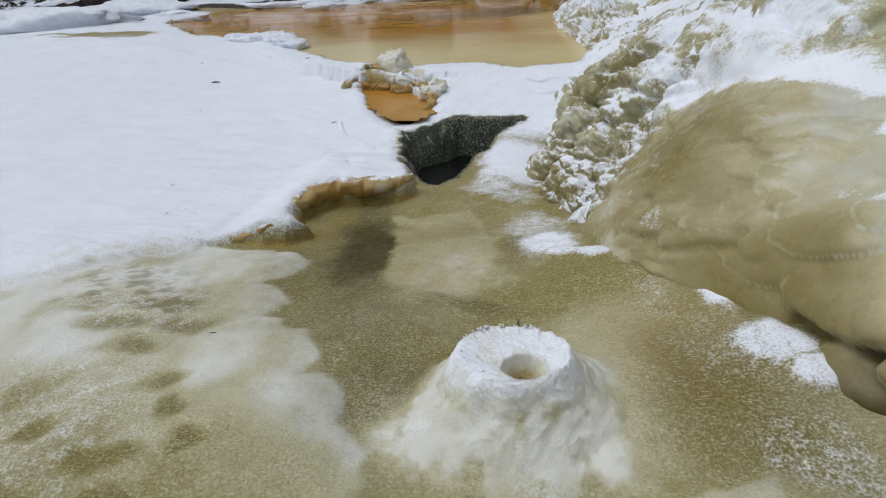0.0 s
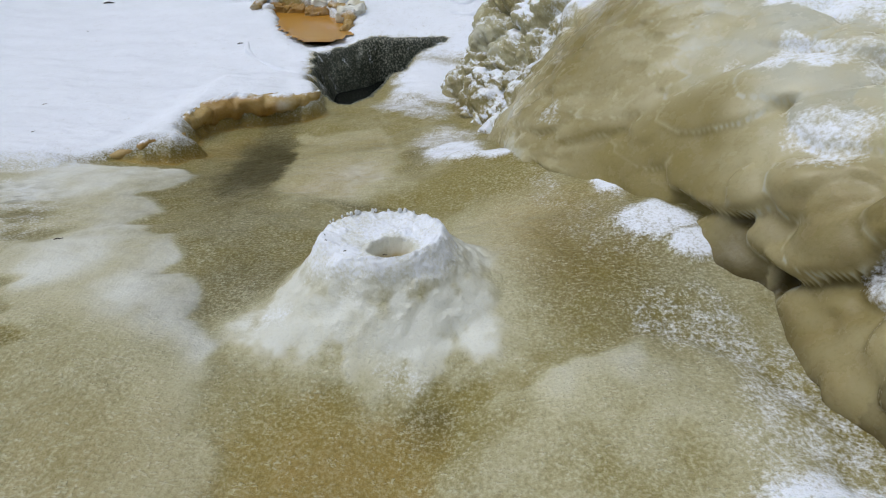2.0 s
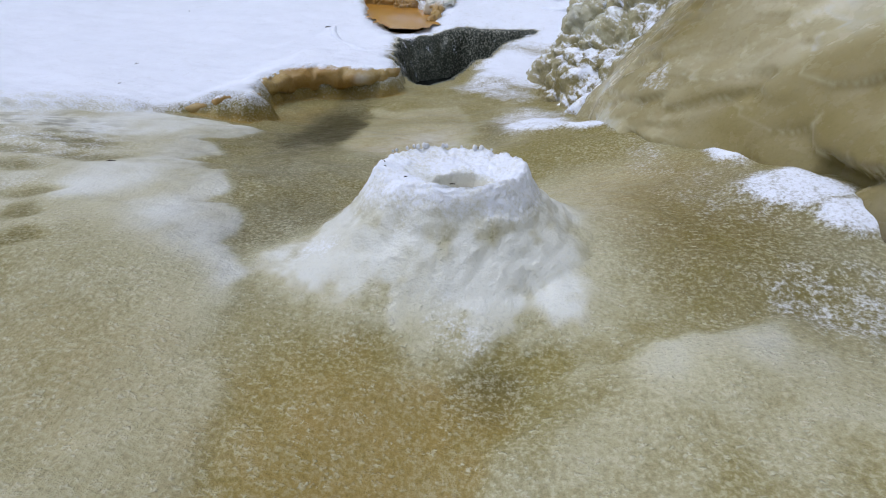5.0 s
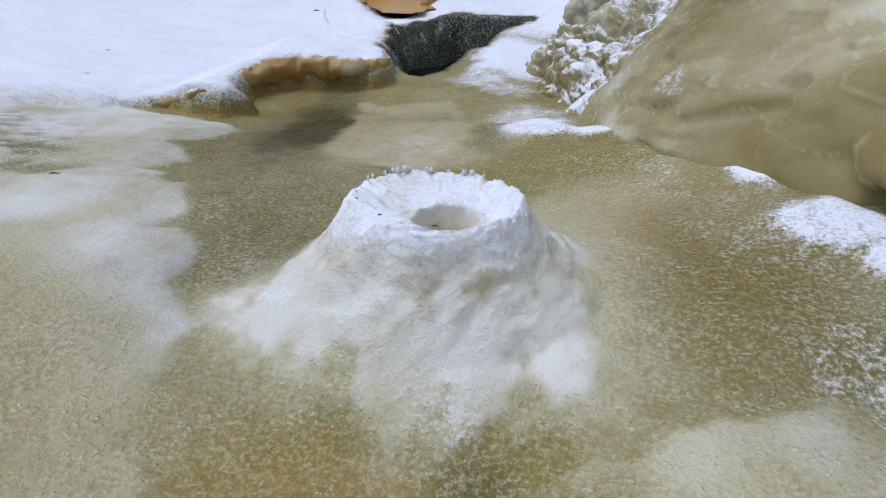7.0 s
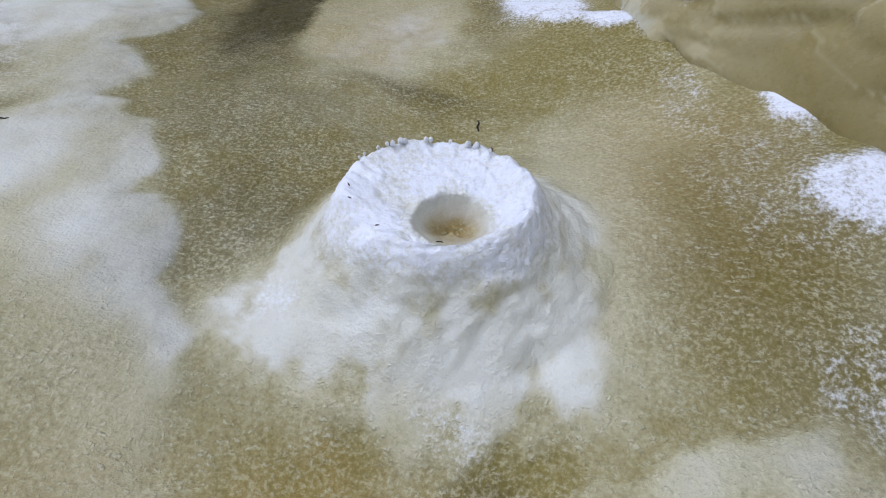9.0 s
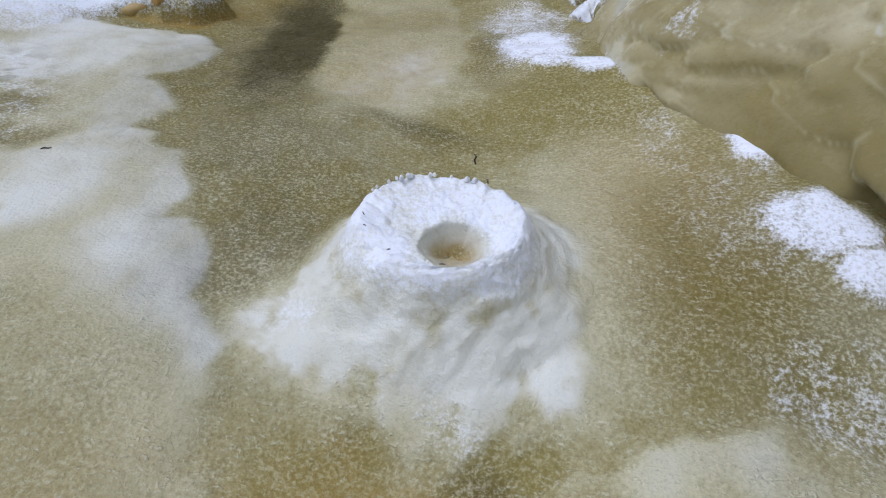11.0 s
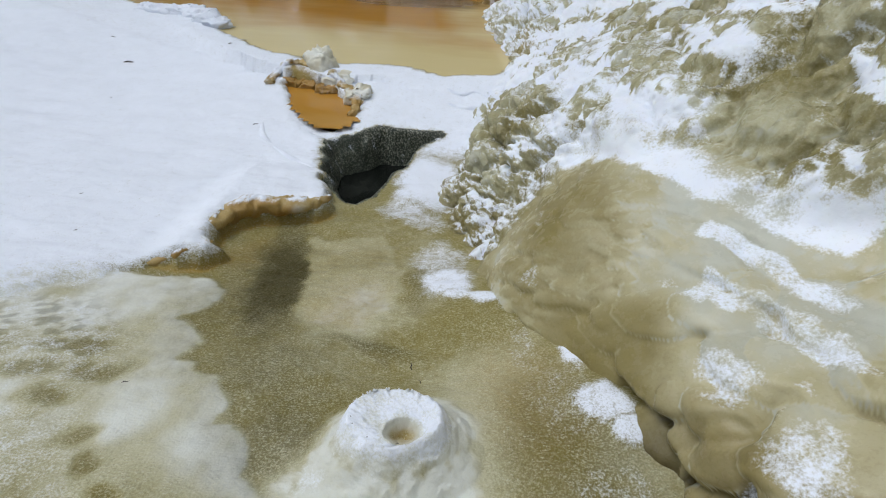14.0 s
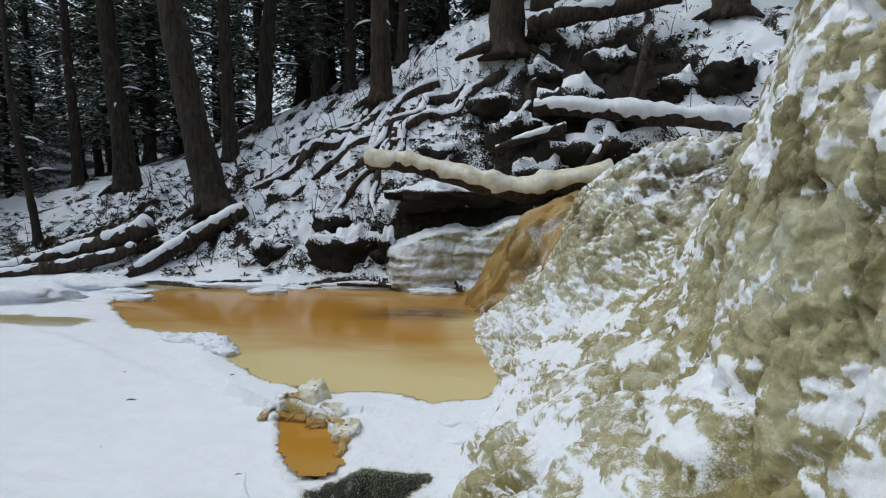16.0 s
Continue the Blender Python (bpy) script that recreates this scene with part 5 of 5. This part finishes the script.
def spray_mesh(seed, low, high, reach, count):
    """Hemlock boughs: drooping limbs set with flat feathery sprays, and the snow caught on them."""
    r = np.random.RandomState(seed)
    limb, leaf_v, leaf_f, snow_v, snow_f = [], [], [], [], []
    for b in range(count):
        h = low + (high - low) * r.rand()
        a = r.uniform(0, 6.283)
        L = reach * (1.1 - .75 * (h - low) / (high - low)) * r.uniform(.5, 1.1)
        out = np.array([math.cos(a), math.sin(a), 0])
        pts = [np.array([0, 0, h]), out * L * .5 + np.array([0, 0, h + .06 * L]), out * L + np.array([0, 0, h - .28 * L])]
        line = smooth_line(pts, 8)
        limb.append(tube(line, [.03, .018, .006], 4, caps=False))
        side = np.cross(out, (0, 0, 1))
        for k in range(int(10 + 9 * L)):
            t = r.uniform(.15, 1)
            c = line[min(int(t * 7), 7)] + r.normal(0, .03, 3)
            s = side * r.choice((-1, 1)) + out * r.uniform(.1, .9)
            s /= np.linalg.norm(s)
            ln, wd = r.uniform(.18, .5) * (1.15 - .5 * t), r.uniform(.03, .075)
            tip = c + s * ln + np.array([0, 0, -.12 * ln - r.uniform(0, .08)])
            w = np.cross(s, (0, 0, 1)) * wd + np.array([0, 0, r.uniform(-.02, .02)])
            m = (c + tip) / 2
            n = len(leaf_v)
            leaf_v += [c, m + w, tip, m - w, m + np.array([0, 0, .015])]
            leaf_f += [(n, n + 1, n + 4), (n + 1, n + 2, n + 4), (n + 2, n + 3, n + 4), (n + 3, n, n + 4)]
            if r.rand() < .5:
                n = len(snow_v)
                up_ = np.array([0, 0, .035])
                snow_v += [c + up_ * .4, m + w * .7 + up_ * .5, tip * .8 + m * .2 + up_ * .4, m - w * .7 + up_ * .5, m + up_]
                snow_f += [(n, n + 1, n + 4), (n + 1, n + 2, n + 4), (n + 2, n + 3, n + 4), (n + 3, n, n + 4)]
    return joined(limb), (np.array(leaf_v), leaf_f), (np.array(snow_v), snow_f)


TREES = {}


def tree(kind, base, radius, lean=(0, 0), height=14.0, turn=0.0, bark=None, boughs=None, label="tall dark hemlock trunk with bare lower limbs", group="trees of the wood", scale=1.0):
    """A tree: trunk with flared roots, boughs with sprays, snow on them."""
    root = tagged(new("hemlock_tree"), label, "tree", group)
    root.matrix_basis = pose(base[0], base[1], floor_at(*base) - .08, 0, 0, turn)
    n = 30
    t = np.linspace(0, 1, n) ** 1.4
    c, s = math.cos(radians(-turn)), math.sin(radians(-turn))
    lx, ly = lean[0] * c - lean[1] * s, lean[0] * s + lean[1] * c
    bend = t * height / 5.0
    line = np.stack([lx * bend + .05 * np.sin(t * 9 + kind), ly * bend + .05 * np.cos(t * 7 + kind), t * height], -1)
    rr = radius * (1 - .75 * t) * (1 + .55 * np.exp(-t * height / .2) + .18 * np.exp(-t * height / .9))
    part("trunk", mesh_of("trunk", *tube(line, rr, 16, .16, 3.2, kind * 5), bark or M_BARK), root)
    for k in range(5):
        a = k * 1.256 + kind
        tip = np.array([math.cos(a), math.sin(a), 0]) * radius * rng.uniform(2.2, 3.6)
        part("root", mesh_of("root", *tube(smooth_line([(0, 0, radius * .9), tip * .5 + np.array([0, 0, radius * .5]), tip + np.array([0, 0, -.12])], 8), [radius * .5, radius * .3, radius * .1], 8, .15, 5, kind + k), bark or M_BARK), root)
    for k in range(7):
        h = rng.uniform(1.4, 7)
        i = int(np.searchsorted(t * height, h))
        a = rng.uniform(0, 6.28)
        L = rng.uniform(.3, 1.3)
        tip = line[i] + np.array([math.cos(a) * L, math.sin(a) * L, rng.uniform(-.25, .2)])
        stub = part("dead_limb", mesh_of("dead_limb", *tube(smooth_line([line[i], (line[i] + tip) / 2 + np.array([0, 0, .06]), tip], 7), [.04, .025, .008], 5), bark or M_BARK), root)
        if k % 2 == 0:
            top = smooth_line([line[i] * .8 + tip * .2, (line[i] + tip) / 2 + np.array([0, 0, .06]), tip * .9 + line[i] * .1], 7) + np.array([0, 0, .035])
            part("limb_snow", mesh_of("limb_snow", *tube(top, [.02, .035, .012], 5, .2, 9, k), M_SNOW), stub, "snow on the limb")
    if boughs:
        key, low, high, reach, count = boughs
        if key not in TREES:
            a, b, c_ = spray_mesh(*boughs)
            TREES[key] = (mesh_of("bough", *a, M_BARK), mesh_of("crown", *b, M_NEEDLE, False), mesh_of("crown_snow", *c_, M_SNOW, False))
        crown = part("crown", TREES[key][1], root, "dark green drooping hemlock sprays")
        tagged(part("bough", TREES[key][0], root), kind="stuff")
        tagged(part("crown_snow", TREES[key][2], crown, "snow caught on the sprays"), kind="stuff")
    return root


HIGH = (11, 5.5, 13.0, 3.0, 90)
tree(1, (-10.1, 12.5), .09, (-.36, 0), 9, 0, None, None, "slender bare young trunk on the bank")
tree(2, (-9.4, 15.0), .29, (-.25, 0), 15, 40, None, HIGH)
tree(3, (-5.15, 11.8), .33, (-1.05, .2), 15, 0, None, None, "large dark hemlock leaning out over the pool")
tree(4, (-6.5, 15.5), .20, (0, 0), 15, 80)
tree(5, (-6.1, 17.0), .24, (.5, 0), 15, 130, None, HIGH)
tree(6, (-1.7, 14.0), .26, (-.12, 0), 15, 60, M_BARK_RED, None, "brown-barked hemlock at the crest of the bank")
tree(7, (1.42, 13.5), .40, (-.15, 0), 15, 20, M_BARK_RED, None, "stout reddish-barked hemlock at the crest of the bank")
tree(8, (2.36, 13.8), .29, (-.2, .2), 15, 100, M_BARK_RED, None, "reddish-barked hemlock beside a stouter one")
tree(9, (6.5, 13.0), .33, (0, 0), 15, 150, M_BARK_RED, None, "dark trunk above the dark rock bank")
tree(10, (-4.6, 18.5), .2, (.1, 0), 15, 0)
tree(11, (-3.4, 18.0), .2, (-.1, 0), 15, 0)
tree(12, (-1.6, 17.2), .16, (.05, 0), 14, 0)
tree(13, (-12.5, 17.0), .16, (.1, 0), 14, 0)
tree(14, (-13.5, 18.5), .18, (-.1, 0), 14, 0)

# the wood behind: four kinds of hemlock, set out again and again
kinds = [tree(20, (-8.0, 21.5), .22, (.1, 0), 15, 0, None, (31, 1.6, 13, 3.2, 150), "hemlock with low snowy boughs in the wood"),
         tree(21, (-14.0, 21.0), .18, (-.1, 0), 13, 0, None, (32, 1.0, 12, 2.8, 150), "hemlock with low snowy boughs in the wood"),
         tree(22, (-3.0, 22.0), .25, (0, 0), 16, 0, None, (33, 2.4, 14, 3.4, 160), "hemlock with low snowy boughs in the wood"),
         tree(23, (-17.5, 17.0), .12, (0, 0), 8, 0, None, (34, .5, 7.5, 2.0, 120), "young hemlock with snowy boughs to the ground")]
spots = []
for row, (y0, gap) in enumerate([(20, 2.9), (24, 3.2), (29, 3.6), (35, 4.2)]):
    x = -34 - row * 2.0
    while x < 16 + row * 2:
        spots.append((x + rng.uniform(-.8, .8), y0 + rng.uniform(-1.0, 1.0)))
        x += gap
spots += [(-18 - 1.2 * k + rng.uniform(-.6, .6), 14.0 - 2.3 * k) for k in range(9)] + [(10 + k * .5, 16 - 2.6 * k) for k in range(8)] + [(-14 + 4 * k, -14 + rng.uniform(-2, 2)) for k in range(9)]
spots += [(-4.8, 20.5), (-2.2, 19.6), (-.4, 20.3), (1.5, 19.2), (3.2, 18.2), (-6.6, 22.6), (5.2, 17.6), (-1.2, 23.5), (1.6, 23), (-16, 15.5), (-11.5, 19.6)]
hs = relief(np.array([p[0] for p in spots]), np.array([p[1] for p in spots]))[0]
for i, ((x, y), h) in enumerate(zip(spots, hs)):
    if abs(x + 8) < 1 and abs(y - 21.5) < 1:
        continue
    copy_thing(kinds[(i * 7 + i // 5) % 4], pose(x, y, h - .08, rng.uniform(-2, 2), rng.uniform(-2, 2), rng.uniform(0, 360)) @ Matrix.Scale(rng.uniform(.85, 1.2), 4))


# ---- small things by the pool ----
def ice_shelf():
    """Layered ice over the step at the back of the pool."""
    xs_ = np.linspace(-1.2, 1.6, 90)
    vs_ = np.linspace(0, 1, 50)
    X, T = np.meshgrid(xs_, vs_)
    top = .72 + .30 * step(X, -.9, -.2) + .18 * step(X, .5, 1.3) + .05 * np.sin(X * 5)
    up_ = np.clip(T / .62, 0, 1)
    Z = -.1 + (top + .1) * (up_ ** .9) + .12 * np.clip((T - .62) / .38, 0, 1)
    Y = 9.60 + .7 * np.clip((T - .62) / .38, 0, 1) + .32 * up_ ** 1.8 + .12 * np.sin(X * 3.1) + .5 * step(-X, .75, 1.2)
    p = np.stack([X, Y, Z], -1).reshape(-1, 3)
    lay = fbm(p * np.array([.3, .3, 3.0]), 3.6, 3, 401)
    fold = knobs(p * np.array([1, .7, .35]), 2.6, 403)
    p[:, 1] -= .06 * lay + .09 * (fold - .5) + .05 * (knobs(p * np.array([1, 1, 1.6]), 6, 402) - .4)
    p[:, 2] += .05 * fbm(p, 3, 3, 404) * up_.ravel()
    me = mesh_of("ice_shelf", p, grid_faces(50, 90), M_WALL)
    white = .36 + .50 * step(lay, -.2, .4) + .5 * step(T.ravel(), .58, .7) + .3 * fbm(p, 4, 3, 405)
    paint(me, "cover", np.stack([white, .95 + .3 * lay, 0 * lay, .05 + .25 * step(-lay, .1, .5) + .5 * step(-X.ravel(), .6, .75) * step(X.ravel(), -1.0, -.9)], -1))
    tagged(new("ice_shelf", me), "layered greenish ice over a low rock step", "ice shelf", kind="structure")


ice_shelf()


def snow_thing(name, c, radii, seed, mat, label, category="snow lump", group=""):
    v, f = lump((0, 0, 0), radii, seed, .34, 3.6, 24)
    v = v + 0.012 * fbm(v, 16, 3, seed)[:, None] + 0.012 * (knobs(v, 22, seed)[:, None]) * np.sign(v)
    ob = tagged(new(name, mesh_of(name, v, f, mat)), label, category, group)
    ob.location = c
    return ob


snow_thing("snow_ball", (-.80, 4.62, .0), (.13, .12, .13), 7, M_CRUST, "round cream ball of crusted snow beside the puddle")
for i, (x, y, rx) in enumerate([(-1.0, 4.46, .09), (-.86, 4.44, .08), (-.70, 4.36, .09)]):
    ob = snow_thing("ice_chunk", (x, y, -.10), (rx, rx * .8, rx * .5), 60 + i, M_LIP, "orange-stained chunk of ice in the puddle", "ice", "chunks in the puddle")
    count = len(ob.data.vertices)
    paint(ob.data, "cover", np.stack([np.full(count, .05 + .1 * (i % 3)), np.full(count, .3), np.full(count, .75), np.full(count, .15)], -1))
snow_thing("slush_lump", (-.62, 4.46, -.06), (.12, .10, .07), 8, M_CRUST, "stained slush lump beside the puddle")
snow_thing("slush_lump", (-.40, 4.16, -.07), (.09, .12, .07), 9, M_CRUST, "stained slush lump beside the puddle")
snow_thing("slush_lump", (-1.02, 4.62, -.07), (.10, .08, .06), 10, M_CRUST, "stained slush lump beside the puddle")
for i, (x, y, s) in enumerate([(-2.62, 6.22, .13), (-2.75, 6.18, .10), (-2.45, 6.1, .12), (-2.3, 5.95, .10), (-2.9, 6.25, .12), (-3.1, 6.3, .09), (-2.15, 5.8, .09)]):
    snow_thing("snow_lump", (x, y, .03), (s * 1.5, s, s * .55), 20 + i, M_SNOW, "broken lump of snow on the edge of the pool", group="snow lumps on the shore")
snow_thing("snow_mound", (-7.2, 8.2, .08), (1.3, .5, .22), 31, M_SNOW, "long rounded drift of snow on the far shore")
snow_thing("snow_mound", (-6.5, 9.4, .06), (1.1, .4, .18), 32, M_SNOW, "long rounded drift of snow on the far shore")
for i, (x, y, rx, ry) in enumerate([(-3.05, 9.25, .32, .12), (-3.6, 9.75, 1.0, .16), (-2.2, 10.0, .8, .2), (-1.6, 9.8, .7, .14), (-.1, 9.45, .45, .18), (-5.6, 9.0, .5, .14), (-5.0, 8.5, .35, .12)]):
    snow_thing("snow_floe", (x, y, .02), (rx, ry, .07), 40 + i, M_SNOW, "flat snowy slab of ice at the edge of the pool", group="slabs at the far shore")


def slush_ridge(line, radius, seed, label):
    """A ridge of crumbled, stained slush pushed up along the water's edge."""
    pts = smooth_line([(x, y, max(floor_at(x, y), -.12) + .012) for x, y in line], 40)
    rad = radius * (.55 + .45 * np.sin(np.linspace(0.15, 3.0, 40))) * (1 + .3 * fbm(pts, 9, 2, seed))
    v, f = tube(pts, rad, 24, .45, 15, seed, .55)
    v = v + .022 * (knobs(v, 24, seed + 1) - .5)[:, None] * np.array([.5, -.5, .7]) + .010 * fbm(v, 45, 3, seed + 2)[:, None]
    me = mesh_of("slush_ridge", v, f, M_LIP)
    hi = step(v[:, 2], -.12, .03)
    paint(me, "cover", np.stack([.95 * hi * step(fbm(v, 12, 3, seed + 3), -.5, .4), .55 + .4 * fbm(v, 16, 3, seed + 4), .75 - .6 * hi + .3 * fbm(v, 10, 3, seed + 5), .25 * (1 - hi)], -1))
    tagged(new("slush_ridge", me), label, "slush")


slush_ridge([(-1.14, 4.30), (-1.15, 4.46), (-1.06, 4.59), (-.94, 4.61), (-.84, 4.56)], .045, 901, "crumbled orange-brown slush along the edge of the puddle")
slush_ridge([(-.68, 4.46), (-.57, 4.36), (-.47, 4.22), (-.39, 4.04), (-.40, 3.84)], .05, 931, "crumbled cream slush between the puddle and the snow")


# amber ice lips hanging over the edge of the snow slab
def ice_lip(line, radii, seed):
    pts = smooth_line([(x, y, 0) for x, y in line], 60)
    rad = np.interp(np.linspace(0, 1, 60), np.linspace(0, 1, len(radii)), radii)
    pts[:, 2] = [floor_at(x - .07, y + .07) for x, y in pts[:, :2]]
    pts[:, 2] = np.convolve(np.r_[[pts[0, 2]] * 6, pts[:, 2], [pts[-1, 2]] * 6], np.ones(13) / 13, "valid") - .72 * rad
    v, f = tube(pts, rad, 22, .22, 9, seed, .85)
    v = v + .030 * (knobs(v * np.array([1, 1, .6]), 7.5, seed) - .5)[:, None] * np.array([.5, -.9, .35]) + .008 * fbm(v, 30, 3, seed)[:, None]
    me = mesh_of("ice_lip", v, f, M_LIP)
    mid = np.r_[np.repeat(pts[:, 2], 22), pts[0, 2], pts[-1, 2]]
    r_all = np.r_[np.repeat(rad, 22), rad[0], rad[-1]]
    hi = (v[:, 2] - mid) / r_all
    # snow on top, amber at random, underside darkened as painted shade
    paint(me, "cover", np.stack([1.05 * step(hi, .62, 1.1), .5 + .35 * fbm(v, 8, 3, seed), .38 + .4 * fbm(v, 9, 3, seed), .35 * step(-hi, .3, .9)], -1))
    tagged(new("ice_lip", me), "scalloped amber ice lip along the edge of the snow", "ice")


ice_lip([(-.28, 2.60), (-.36, 2.55), (-.49, 2.52), (-.64, 2.49), (-.75, 2.38), (-.76, 2.24)], [.02, .046, .055, .055, .055, .03], 501)
ice_lip([(-.69, 2.10), (-.76, 2.02), (-.85, 1.96), (-.97, 1.90)], [.015, .032, .032, .01], 502)


# twigs and bark bits dropped on the ice and snow
def bit(x, y, size, turn, name="bark_bit", label="dark bit of bark lying on the snow"):
    z = floor_at(x, y)
    c, s_ = math.cos(radians(turn)), math.sin(radians(turn))
    pts = np.array([(-.5, 0, .0), (-.1, .08, .06), (.2, -.05, .05), (.5, .06, .0)]) * size
    pts = np.stack([pts[:, 0] * c - pts[:, 1] * s_, pts[:, 0] * s_ + pts[:, 1] * c, pts[:, 2]], -1)
    ob = tagged(new(name, mesh_of(name, *tube(smooth_line(pts, 9), [size * .05, size * .09, size * .07, size * .03], 6, .2, 60), M_LOG)), label, "twig", "bits on the snow")
    ob.location = (x, y, z + size * .03)


bit(.305, 1.33, .02, 120, "twig", "tiny dark twig on the ice behind the cone")
bit(.27, 1.40, .03, 100, "twig", "tiny dark twig on the ice behind the cone")
for x, y, size, turn in ((-1.02, 3.6, .04, 30), (-2.5, 4.7, .08, 10), (-1.5, 2.45, .02, 50), (-2.9, 5.2, .04, 0), (-1.3, 2.1, .02, 70), (-2.2, 3.9, .03, 140), (-.52, 1.18, .02, 20), (-1.75, 5.1, .05, 60)):
    bit(x, y, size, turn)
# ridge and crack in the snow beside the hole
for i, (line, r) in enumerate([([(-.98, 3.62), (-.92, 3.45), (-.84, 3.36)], .018), ([(-.80, 3.30), (-.62, 3.12), (-.48, 3.02)], .02), ([(.62, 4.20), (.48, 4.28), (.40, 4.22), (.28, 4.32)], .03), ([(.30, 4.05), (.42, 3.98), (.55, 4.02)], .028)]):
    pts = smooth_line([(x, y, floor_at(x, y) - r * .3) for x, y in line], 20)
    tagged(new("snow_ridge", mesh_of("snow_ridge", *tube(pts, [r * .5, r, r, r * .4], 10, .3, 12, 520 + i), M_SNOW)), "low broken ridge in the snow crust", "snow ridge", "ridges in the crust")
